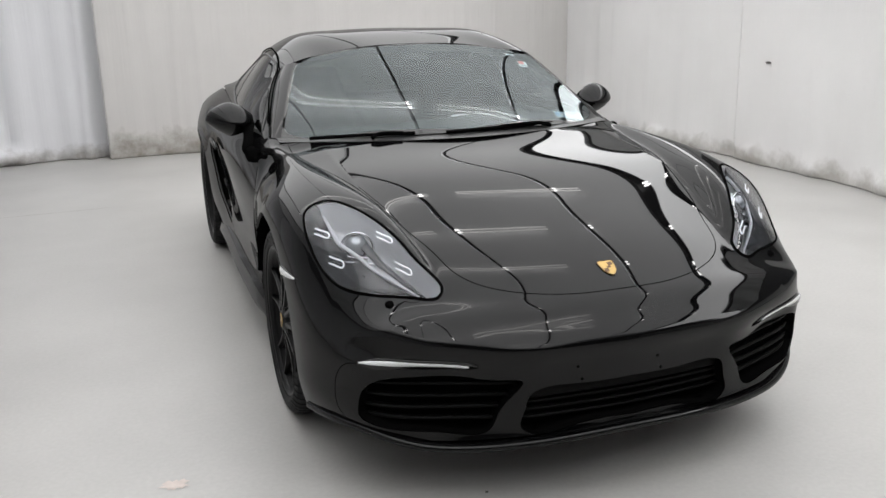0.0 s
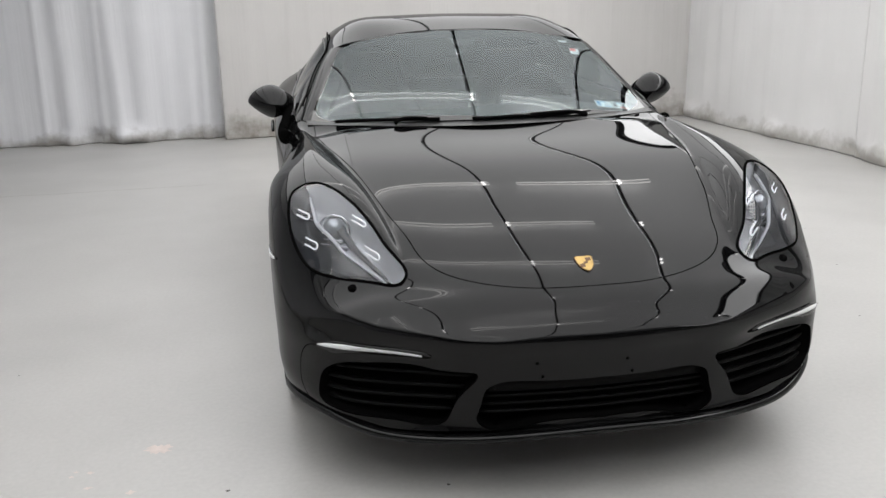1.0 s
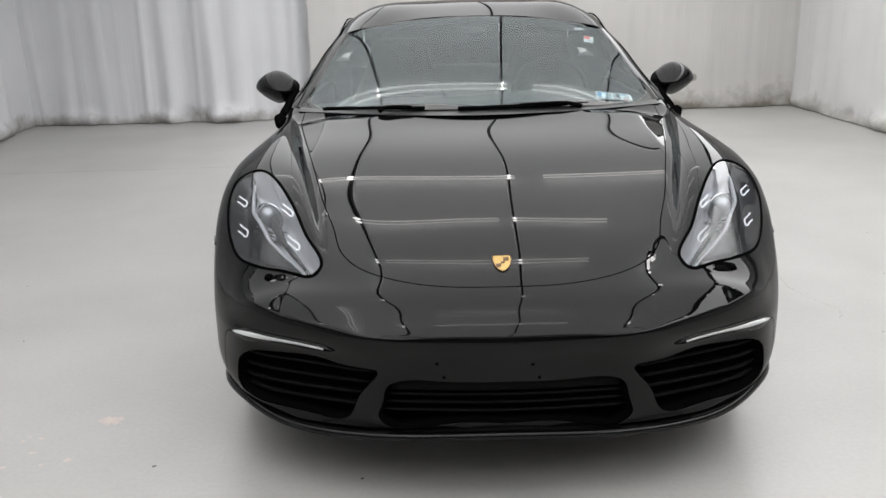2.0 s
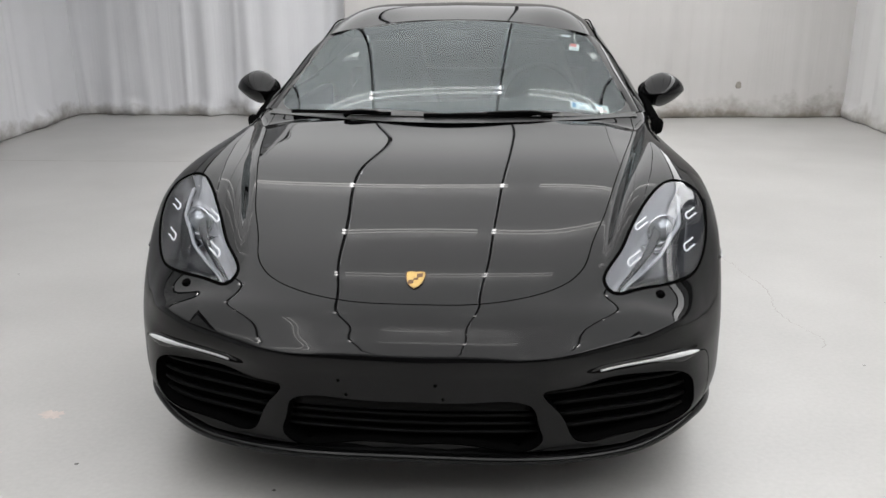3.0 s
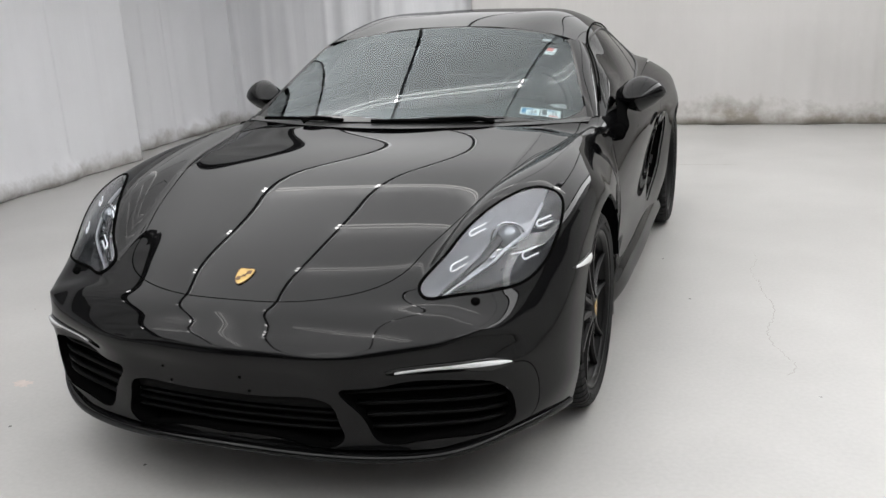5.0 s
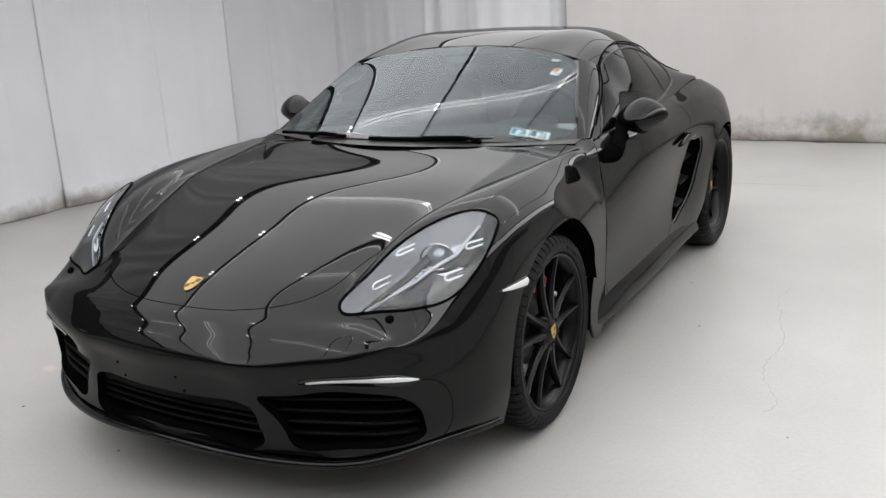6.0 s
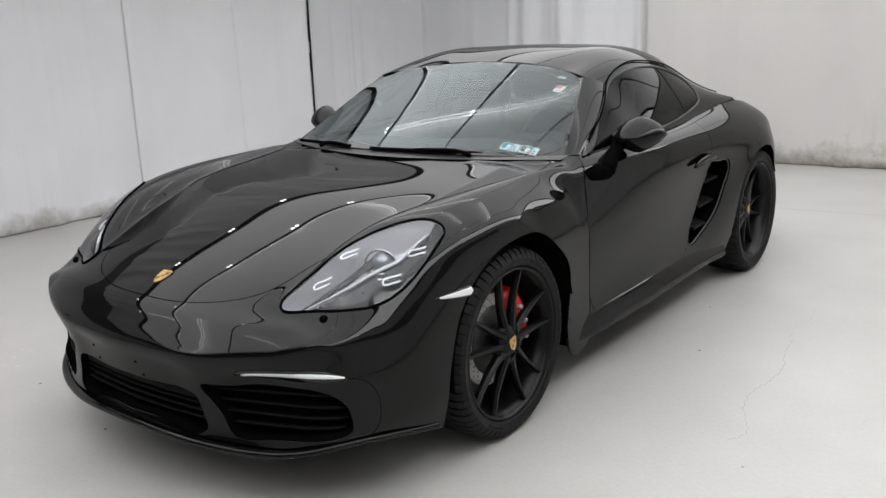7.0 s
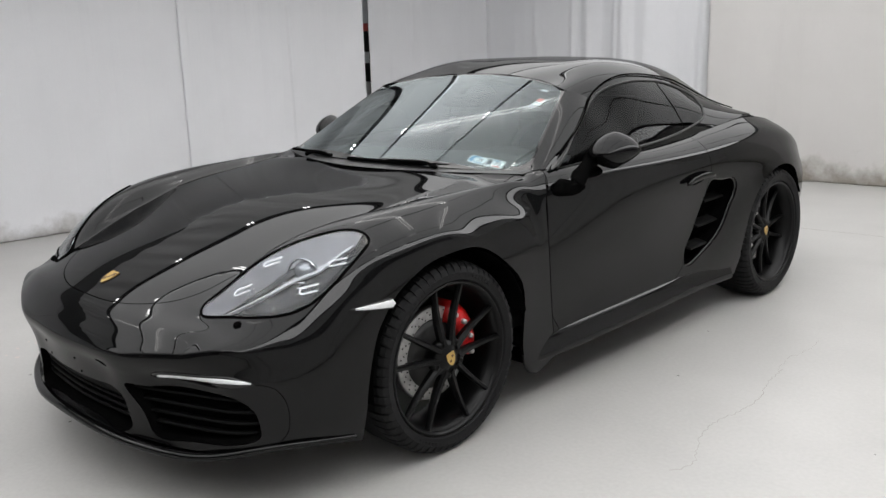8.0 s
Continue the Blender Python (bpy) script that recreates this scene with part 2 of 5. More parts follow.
class Patch:
    """A smooth surface through a net of points (rows u, lines v), which can be parted along outlines drawn on a plane of view."""

    def __init__(self, net, nu, nv, fair=None):
        self.net, self.refine = np.asarray(net, float), None
        if fair:
            self.fair(*fair)
        chord = lambda p: np.concatenate([[0], np.cumsum(np.linalg.norm(np.diff(p, axis=0), axis=-1).mean(axis=1))])
        self.tu, self.tv = chord(self.net), chord(self.net.swapaxes(0, 1))
        us, vs = np.linspace(0, self.tu[-1], nu), np.linspace(0, self.tv[-1], nv)
        self.shape = (nu, nv)
        self.uv = np.stack(np.meshgrid(us, vs, indexing="ij"), -1).reshape(-1, 2)
        self.pos = self.at(self.uv)
        self.fixed = np.zeros(len(self.uv), bool)
        k = np.arange(nu * nv).reshape(nu, nv)
        self.faces = [tuple(f) for f in np.stack([k[:-1, :-1], k[:-1, 1:], k[1:, 1:], k[1:, :-1]], -1).reshape(-1, 4)]
        self.label = [0] * len(self.faces)

    def fair(self, rows, lines, stiff_u, stiff_v, hold):
        """Evens the net out: a finer net, bent as little as its points allow. hold(place) says how firmly a place is kept."""
        chord = lambda p: np.concatenate([[0], np.cumsum(np.linalg.norm(np.diff(p, axis=0), axis=-1).mean(axis=1))])
        for axis, n in ((0, rows), (1, lines)):
            t = chord(self.net.swapaxes(0, axis))
            q = np.linspace(0, t[-1], n)
            if axis == 0:
                fine = np.linspace(0, t[-1], 2000)
                dense = np.cumsum(1 + 3 * np.exp(-(((fine - t[4] - .03) / .07) ** 2)))
                q = np.interp(np.linspace(dense[0], dense[-1], n), dense, fine)
            flat = self.net.swapaxes(0, axis)
            self.net = natural(t, flat.reshape(len(t), -1), q).reshape(n, *flat.shape[1:]).swapaxes(0, axis)
        w = hold(self.net)
        for axis, stiff in ((0, stiff_u), (1, stiff_v)):
            p, ww = self.net.swapaxes(0, axis), w.swapaxes(0, axis)
            n = p.shape[0]
            d2 = np.diff(np.eye(n), 3, axis=0)
            out = p.copy()
            for j in range(p.shape[1]):
                k = np.diag(ww[:, j])
                k[0, 0] = k[-1, -1] = 50
                out[:, j] = np.linalg.solve(k + stiff * d2.T @ d2, k @ p[:, j])
            self.net = out.swapaxes(0, axis)

    def at(self, uv):
        uv = np.atleast_2d(uv)
        bu = natural(self.tu, np.eye(len(self.tu)), uv[:, 0])
        bv = natural(self.tv, np.eye(len(self.tv)), uv[:, 1])
        k = self.net.shape
        rows = (bu @ self.net.reshape(k[0], -1)).reshape(len(uv), k[1], 3)
        p = (rows * bv[:, :, None]).sum(axis=1)
        return self.refine(p) if self.refine else p

    def normal(self, uv, e=1e-3):
        uv = np.atleast_2d(uv)
        n = np.cross(self.at(uv + (0, e)) - self.at(uv - (0, e)), self.at(uv + (e, 0)) - self.at(uv - (e, 0)))
        return n / np.linalg.norm(n, axis=1, keepdims=True)

    def nearest(self, view, target, keep=None):
        """The u, v whose place shows nearest to target in the view."""
        q = view(self.pos)
        d = np.linalg.norm(q - np.asarray(target), axis=1)
        if keep is not None:
            d = np.where(keep(self.pos), d, 1e9)
        best, step = self.uv[np.argmin(d)].copy(), 0.02
        for _ in range(40):
            cand = best + step * np.array([(a, b) for a in (-1, 0, 1) for b in (-1, 0, 1)])
            cand = np.clip(cand, 0, [self.tu[-1], self.tv[-1]])
            e = np.linalg.norm(view(self.at(cand)) - np.asarray(target), axis=1)
            if np.argmin(e) == 4:
                step /= 2
            best = cand[np.argmin(e)]
        return best

    def part_along(self, poly, view, label, keep=None):
        """Gives the faces inside an outline a label, with vertices brought onto the outline."""
        poly = np.asarray(poly, float)
        q = view(self.pos)
        ok = keep(self.pos) if keep else np.ones(len(q), bool)
        inside = in_polygon(q, poly) & ok
        edges = {tuple(sorted((f[i], f[(i + 1) % len(f)]))) for f in self.faces for i in range(len(f))}
        crossing = [(a, b) for a, b in edges if inside[a] != inside[b] and ok[a] and ok[b]]
        verts = np.array(sorted({v for e in crossing for v in e}), int)
        if not len(verts):
            return self
        dist = dict(zip(verts, polygon_distance(q[verts], poly)))
        best = {}
        for a, b in crossing:
            s = dist[a] / (dist[a] + dist[b] + 1e-12)
            for v, o, w in ((a, b, s), (b, a, 1 - s)):
                if w <= 0.5 + 1e-9 and not self.fixed[v] and (v not in best or w < best[v][1]):
                    best[v] = (o, w)
        old = self.uv.copy()
        on = np.zeros(len(q), bool)
        for v, (o, w) in best.items():
            self.uv[v] = old[v] * (1 - w) + old[o] * w
            on[v] = True
        on |= self.fixed & np.isin(np.arange(len(q)), verts)
        ch = np.array(sorted(best), int)
        self.pos[ch] = self.at(self.uv[ch])
        self.fixed[ch] = True
        faces, labels = [], []
        for f, l in zip(self.faces, self.label):
            free = [v for v in f if not on[v]]
            if len(free) == len(f):
                faces.append(f), labels.append(label if inside[f[0]] else l)
                continue
            kinds = {bool(inside[v]) for v in free}
            if len(kinds) == 1:
                faces.append(f), labels.append(label if kinds.pop() else l)
            elif not kinds:
                c = view(self.pos[list(f)]).mean(axis=0)[None]
                faces.append(f), labels.append(label if in_polygon(c, poly)[0] and ok[f[0]] else l)
            elif len(f) == 4 and on[f[0]] and on[f[2]]:
                for g in ((f[0], f[1], f[2]), (f[2], f[3], f[0])):
                    faces.append(g), labels.append(label if inside[g[1]] else l)
            elif len(f) == 4 and on[f[1]] and on[f[3]]:
                for g in ((f[1], f[2], f[3]), (f[3], f[0], f[1])):
                    faces.append(g), labels.append(label if inside[g[1]] else l)
            else:
                c = view(self.pos[list(f)]).mean(axis=0)[None]
                faces.append(f), labels.append(label if in_polygon(c, poly)[0] and ok[f[0]] else l)
        self.faces, self.label = faces, labels
        return self

    def piece(self, label, gap=0.0, depth=0.0, lift=0.0, flip=False, only=None):
        """The faces of one label as a bmesh, its rim drawn in by gap and turned inwards by depth."""
        bm = bmesh.new()
        vs = {}
        for f, l in zip(self.faces, self.label):
            if l != label or (only and not only(self.pos[list(f)].mean(axis=0))):
                continue
            for v in f:
                if v not in vs:
                    vs[v] = bm.verts.new(self.pos[v])
            try:
                bm.faces.new([vs[v] for v in (reversed(f) if flip else f)])
            except ValueError:
                pass
        bm.normal_update()
        if sum(f.normal.dot(f.calc_center_median() - Vector((0, 1.0, .45))) * f.calc_area() for f in bm.faces) < 0:
            bmesh.ops.reverse_faces(bm, faces=bm.faces[:])
        return rimmed(bm, gap, depth, lift)


def rimmed(bm, gap=0.0, depth=0.0, lift=0.0):
    """Draws the open rim of a sheet in by gap and turns it inwards by depth."""
    bm.normal_update()
    rim = [e for e in bm.edges if e.is_boundary]
    if lift:
        for v, n in [(v, v.normal.copy()) for v in bm.verts]:
            v.co += n * lift
    if gap:
        push = {}
        for e in rim:
            f = e.link_faces[0]
            inn = f.calc_center_median() - (e.verts[0].co + e.verts[1].co) / 2
            d = (e.verts[1].co - e.verts[0].co).normalized()
            inn = (inn - d * inn.dot(d)).normalized()
            for v in e.verts:
                push[v] = push.get(v, Vector()) + inn
        for v, d in push.items():
            if d.length > 1e-6:
                v.co += d.normalized() * gap
    if depth:
        normals = {v: v.normal.copy() for e in rim for v in e.verts}
        made = bmesh.ops.extrude_edge_only(bm, edges=rim)["geom"]
        back = {}
        for v in made:
            if isinstance(v, bmesh.types.BMVert):
                back[v] = min(normals, key=lambda o: (o.co - v.co).length_squared) if len(normals) < 40 else None
        if any(o is None for o in back.values()):
            table = {tuple(round(c, 6) for c in o.co): n for o, n in normals.items()}
            for v in back:
                v.co -= table.get(tuple(round(c, 6) for c in v.co), Vector((0, 0, 1))) * depth
        else:
            for v, o in back.items():
                v.co -= normals[o] * depth
        for e in rim:
            if e.is_valid:
                e.smooth = False
    return bm


def XY(p):
    return p[:, :2]


def XZ(p):
    return p[:, [0, 2]]


def YZ(p):
    return p[:, 1:]


def CORNER(p):
    return np.stack([0.7 * p[:, 0] + 0.7 * p[:, 1], p[:, 2]], 1)


def on_surface(patch, view, targets, keep=None):
    """Places and normals on a patch that show at the targets of a view."""
    uv = np.array([patch.nearest(view, t, keep) for t in targets])
    return patch.at(uv), patch.normal(uv)


def strip(places, normals, widths, rise, sink=0.004, up=None):
    """A low rounded bar that follows places on a surface; its half widths and how far it rises."""
    p, n = np.asarray(places, float), np.asarray(normals, float)
    d = np.gradient(p, axis=0)
    d /= np.linalg.norm(d, axis=1, keepdims=True)
    s = np.cross(n, d)
    s /= np.linalg.norm(s, axis=1, keepdims=True)
    w = np.broadcast_to(np.asarray(widths, float), len(p))[:, None]
    rows = [(-1, -sink), (-1, rise * .6), (-.75, rise), (.75, rise), (1, rise * .6), (1, -sink)]
    bm = grid_mesh(np.stack([p + s * w * a + n * h for a, h in rows], 1), close_v=True)
    bm.verts.ensure_lookup_table()
    k = len(rows)
    bm.faces.new([bm.verts[i] for i in range(k)])
    bm.faces.new([bm.verts[(len(p) - 1) * k + i] for i in reversed(range(k))])
    bmesh.ops.recalc_face_normals(bm, faces=bm.faces[:])
    return bm


def plate(outline, thick, at, normal, up, bevel=0.0008):
    """A flat plate with an outline (x to its right, y up), standing on a surface at a place."""
    n = Vector(normal).normalized()
    y = (Vector(up) - n * Vector(up).dot(n)).normalized()
    x = y.cross(n)
    m = Matrix((x, y, n)).transposed().to_4x4()
    m.translation = Vector(at)
    bm = bmesh.new()
    f = bm.faces.new([bm.verts.new((a, b, 0)) for a, b in outline])
    bm.normal_update()
    if f.normal.z < 0:
        f.normal_flip()
    top = bmesh.ops.extrude_face_region(bm, geom=[f])["geom"]
    for v in top:
        if isinstance(v, bmesh.types.BMVert):
            v.co.z += thick
    bmesh.ops.recalc_face_normals(bm, faces=bm.faces[:])
    if bevel:
        rim = [e for e in bm.edges if all(v.co.z > thick * .5 for v in e.verts)]
        bmesh.ops.bevel(bm, geom=rim, offset=bevel, segments=2, affect="EDGES")
    return moved(bm, m)


def slant(p):
    return np.stack([p[:, 0], 0.76 * p[:, 2] + 0.65 * p[:, 1]], 1)

# ---- the room ----
LEFT, RIGHT, BACK, FRONT = -4.3, 3.85, 6.45, -8.0


def cloth_material(name, colour, dirt, dirt_top, seed):
    """Cloth with weave, faint vertical creases, broad greyness, and blotches of dirt along its hem."""
    m = material(name, colour, 0.9, grain=0.05, grain_size=220, stain=0.05, stain_size=1.3, bump=0.12)
    nt = m.node_tree
    b = nt.nodes["Principled BSDF"]
    was = b.inputs["Base Color"].links[0].from_socket
    where = nt.nodes.new("ShaderNodeTexCoord")
    sep = nt.nodes.new("ShaderNodeSeparateXYZ")
    nt.links.new(where.outputs["Object"], sep.inputs[0])
    n = nt.nodes.new("ShaderNodeTexNoise")
    n.inputs["Scale"].default_value, n.inputs["Detail"].default_value = 3.3 + seed * 0.2, 9
    n.inputs["Roughness"].default_value = 0.65
    nt.links.new(where.outputs["Object"], n.inputs["Vector"])
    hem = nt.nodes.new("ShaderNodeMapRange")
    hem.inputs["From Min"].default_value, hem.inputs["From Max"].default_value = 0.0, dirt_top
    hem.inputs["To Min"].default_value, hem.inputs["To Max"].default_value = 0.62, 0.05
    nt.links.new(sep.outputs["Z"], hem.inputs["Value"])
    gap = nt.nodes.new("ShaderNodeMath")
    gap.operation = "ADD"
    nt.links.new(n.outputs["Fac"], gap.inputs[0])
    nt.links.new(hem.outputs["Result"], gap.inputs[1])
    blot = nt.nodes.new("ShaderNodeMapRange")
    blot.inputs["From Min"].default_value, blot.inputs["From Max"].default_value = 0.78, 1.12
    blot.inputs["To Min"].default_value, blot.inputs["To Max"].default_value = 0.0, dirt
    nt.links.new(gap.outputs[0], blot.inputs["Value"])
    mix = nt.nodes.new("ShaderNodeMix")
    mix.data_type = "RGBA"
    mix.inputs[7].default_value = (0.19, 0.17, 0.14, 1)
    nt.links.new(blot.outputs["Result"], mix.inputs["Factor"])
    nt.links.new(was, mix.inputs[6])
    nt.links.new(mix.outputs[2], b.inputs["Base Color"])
    # fine vertical creases
    stretch = nt.nodes.new("ShaderNodeMapping")
    stretch.inputs["Scale"].default_value = (9, 9, .35)
    nt.links.new(where.outputs["Object"], stretch.inputs[0])
    crease = nt.nodes.new("ShaderNodeTexNoise")
    crease.inputs["Scale"].default_value, crease.inputs["Detail"].default_value = 1.0, 6
    nt.links.new(stretch.outputs[0], crease.inputs["Vector"])
    bump = nt.nodes.new("ShaderNodeBump")
    bump.inputs["Strength"].default_value, bump.inputs["Distance"].default_value = .55, .02
    nt.links.new(crease.outputs["Fac"], bump.inputs["Height"])
    fine_bump = b.inputs["Normal"].links[0].from_socket
    nt.links.new(fine_bump, bump.inputs["Normal"])
    nt.links.new(bump.outputs["Normal"], b.inputs["Normal"])
    return m


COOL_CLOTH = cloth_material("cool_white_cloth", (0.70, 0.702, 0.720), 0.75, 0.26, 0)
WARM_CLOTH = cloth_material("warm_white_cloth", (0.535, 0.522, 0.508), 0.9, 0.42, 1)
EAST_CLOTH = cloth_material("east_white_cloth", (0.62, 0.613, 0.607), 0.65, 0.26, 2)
bm = box((RIGHT - LEFT + 2.6, BACK - FRONT + 1.6, 0.12), ((LEFT + RIGHT) / 2, (BACK + FRONT) / 2, -0.06))
floor = tagged(part("floor", bm, FLOOR, smooth=False), "smooth grey-white epoxy studio floor", "floor", kind="structure")


def cloth_wall(name, a, b, label, mat, folds, seed=0, height=2.6, hem=0.03, seams=(), end_height=None):
    """A hanging cloth from a to b on plan (its face to the left of that way). folds: rows of (spacing, depth)."""
    rng = random.Random(seed)
    a, b = Vector((*a, 0)), Vector((*b, 0))
    along = b - a
    length = along.length
    along.normalize()
    out = Vector((-along.y, along.x, 0))
    waves = []
    for spacing, deep in folds:
        s = rng.uniform(0, spacing)
        while s < length:
            waves.append((s, spacing * rng.uniform(0.16, 0.5), deep * rng.uniform(-0.5, 1.0), rng.uniform(-0.05, 0.05), rng.uniform(0.3, 1.8)))
            s += spacing * rng.uniform(0.5, 1.5)
    n = int(length / 0.022)
    heights = np.concatenate([[0.004, 0.018, 0.04, 0.07, 0.1, 0.14, 0.19, 0.25], np.linspace(0.34, height, 24)])
    s = np.linspace(0, length, n + 1)
    pts = np.zeros((len(heights), n + 1, 3))
    lumps = [(rng.uniform(0, length), rng.uniform(0.05, 0.3), rng.uniform(-0.4, 1)) for _ in range(int(length * 4))]
    for i, z in enumerate(heights):
        d = np.zeros(n + 1)
        for c, w, deep, drift, fade in waves:
            d += deep * (0.45 + 0.55 * math.exp(-z / fade)) * np.exp(-(((s - c - drift * z) / w) ** 2))
        for c, amount in seams:
            d += amount * np.tanh((s - c - 0.02 * z) / 0.012)
        bulge = math.exp(-(((z - 0.07) / 0.07) ** 2))
        for c, w, k in lumps:
            d += hem * bulge * k * np.exp(-(((s - c) / w) ** 2))
        pts[i] = np.array(a)[None] + s[:, None] * np.array(along)[None] + d[:, None] * np.array(out)[None] + np.array([0, 0, z])
        if end_height:
            pts[i, :, 2] *= 1 + (end_height / height - 1) * np.clip(s / 3.4, 0, 1) * min(1, z / 1.2)
    ob = part(name, grid_mesh(pts), mat)
    sol = ob.modifiers.new("thickness", "SOLIDIFY")
    sol.thickness = 0.004
    return tagged(ob, label, "curtain", kind="structure")


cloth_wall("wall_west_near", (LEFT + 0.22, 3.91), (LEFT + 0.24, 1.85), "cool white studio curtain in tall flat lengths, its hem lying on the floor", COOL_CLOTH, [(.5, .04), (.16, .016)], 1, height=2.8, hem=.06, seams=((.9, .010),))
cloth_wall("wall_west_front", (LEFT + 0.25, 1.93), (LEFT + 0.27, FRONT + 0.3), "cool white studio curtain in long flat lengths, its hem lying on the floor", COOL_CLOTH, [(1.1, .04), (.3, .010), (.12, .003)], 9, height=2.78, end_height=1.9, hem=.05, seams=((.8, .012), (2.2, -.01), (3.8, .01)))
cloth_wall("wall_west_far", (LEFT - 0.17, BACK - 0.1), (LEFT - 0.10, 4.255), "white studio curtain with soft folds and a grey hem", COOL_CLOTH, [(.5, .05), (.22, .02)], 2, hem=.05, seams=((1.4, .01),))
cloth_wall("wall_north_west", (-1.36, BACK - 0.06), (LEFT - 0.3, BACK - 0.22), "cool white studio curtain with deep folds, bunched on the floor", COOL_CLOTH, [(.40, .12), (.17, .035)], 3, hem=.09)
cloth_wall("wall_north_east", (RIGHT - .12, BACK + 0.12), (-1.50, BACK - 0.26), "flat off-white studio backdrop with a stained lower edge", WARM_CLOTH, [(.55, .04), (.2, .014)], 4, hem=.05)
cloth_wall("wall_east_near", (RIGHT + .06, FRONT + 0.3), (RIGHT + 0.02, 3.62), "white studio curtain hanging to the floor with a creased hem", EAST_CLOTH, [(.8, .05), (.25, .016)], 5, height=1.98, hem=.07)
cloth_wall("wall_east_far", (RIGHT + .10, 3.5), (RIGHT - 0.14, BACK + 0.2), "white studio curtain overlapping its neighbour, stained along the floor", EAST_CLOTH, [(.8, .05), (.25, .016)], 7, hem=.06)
bm = box((RIGHT - LEFT + 2.6, .1, 3.8), ((LEFT + RIGHT) / 2, FRONT - .2, 1.9))
tagged(part("wall_south", bm, WALLPAINT, smooth=False), "plain dim grey wall closing the room", "wall", kind="structure")
for n, x in (("wall_outer_west", LEFT - .95), ("wall_outer_east", RIGHT + .85)):
    tagged(part(n, box((.1, BACK - FRONT + 1.5, 3.8), (x, (BACK + FRONT) / 2, 1.9)), WALLPAINT, smooth=False), "plain dim wall behind the curtains", "wall", kind="structure")
bm = box((RIGHT - LEFT + 2.6, .1, 3.8), ((LEFT + RIGHT) / 2, BACK + .55, 1.9))
tagged(part("wall_outer_north", bm, WALLPAINT, smooth=False), "plain dim wall behind the curtains", "wall", kind="structure")
# Unseen ceiling that gives off a faint fill light of its own.
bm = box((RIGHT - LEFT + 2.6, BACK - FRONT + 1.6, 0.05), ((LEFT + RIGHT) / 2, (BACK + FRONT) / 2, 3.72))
tagged(part("ceiling", bm, CEILING, smooth=False), "unseen white ceiling with an added fill glow above the light canopy", "ceiling", kind="structure")

# The low light canopy over the car: glowing fabric panels between black rails, with twin tubes under them.
RAILS = [-2.50, -1.71, -0.77, 0.26, 1.28, 2.07]
ROWS_Y = [1.5, .85, .08, -.8, -1.8]
canopy = thing("light_canopy", "low glowing fabric light canopy with black rails over the car", "light", (0, 0, CANOPY_Z))
for a, b, panel_cloth in zip(RAILS, RAILS[1:], PANELS):
    part("fabric_panel", box((b - a - .03, CANOPY_LONG, .03), ((a + b) / 2, CANOPY_MID, .045)), panel_cloth, canopy, smooth=False)
for x in RAILS:
    part("rail", box((.015 if -2.4 < x < 2 else .08, CANOPY_LONG + .1, .03), (x, CANOPY_MID, .0), .004), TRACK, canopy, smooth=False)
part("open_lamp_panel", box((.62, CANOPY_LONG, .03), (2.40, CANOPY_MID, .045)), LAMP_PANEL, canopy, "brighter bare lamp panel along the canopy's edge", smooth=False)
part("rail", box((.05, CANOPY_LONG + .1, .03), (2.74, CANOPY_MID, .0), .004), TRACK, canopy, smooth=False)
# The side drapes glow by themselves, adding light beside the panels.
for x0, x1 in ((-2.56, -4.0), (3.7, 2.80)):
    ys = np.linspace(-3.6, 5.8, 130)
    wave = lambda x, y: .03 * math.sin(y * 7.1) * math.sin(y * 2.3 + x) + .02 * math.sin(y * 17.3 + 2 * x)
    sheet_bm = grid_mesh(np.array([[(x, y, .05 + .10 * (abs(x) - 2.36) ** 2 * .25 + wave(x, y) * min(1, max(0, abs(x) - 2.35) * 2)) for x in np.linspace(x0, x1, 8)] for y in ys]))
    part("side_drape", sheet_bm, DRAPE, canopy, "white cloth drape with painted-in glow beside the light panels")
TUBES = [(-1.6, .30, 1.5), (.5, 1.5, 1.5), (-.75, .15, .85), (.25, .9, .85), (-.7, .75, .08), (-.5, .7, -1.8), (-2.3, -1.8, -1.8)]
for a, b, y in TUBES:
    lamp = part("twin_tube", join(*[tube([(a, y + d, -.035), (b, y + d, -.035)], .008, 8) for d in (-.022, .022)]), TUBE, canopy, "bright twin lamp tube")
part("twin_tube", join(*[tube([(-1.25 + d, -2.7, -.035), (-1.25 + d, -1.2, -.035)], .008, 8) for d in (-.022, .022)]), TUBE, canopy)
for x in RAILS:
    for y in ROWS_Y:
        for d in (-.022, .022):
            bm = bmesh.new()
            bmesh.ops.create_uvsphere(bm, u_segments=10, v_segments=6, radius=.015, matrix=Matrix.Translation((x, y + d, -.04)))
            part("tube_clip", bm, CLIP, canopy)
for x in (RAILS[0], 2.74):
    for y in (-3.5, .9, 5.6):
        part("hanger", tube([(x, y, .02), (x, y, 3.70 - CANOPY_Z)], .006, 6), TRACK, canopy)

# ---- the car ----
car = thing("car", "glossy black two-door sports coupe parked on the studio floor", "car")


def both(name, bm, mat, parent=None, label="", smooth=True):
    """A part on the car's left side and its mirror image on the right; the parents are a pair too."""
    other = mirrored(bm)
    pair = parent if isinstance(parent, tuple) else (parent or car, parent or car)
    return part(name, bm, mat, pair[0], label, smooth), part(name, other, mat, pair[1], label, smooth)


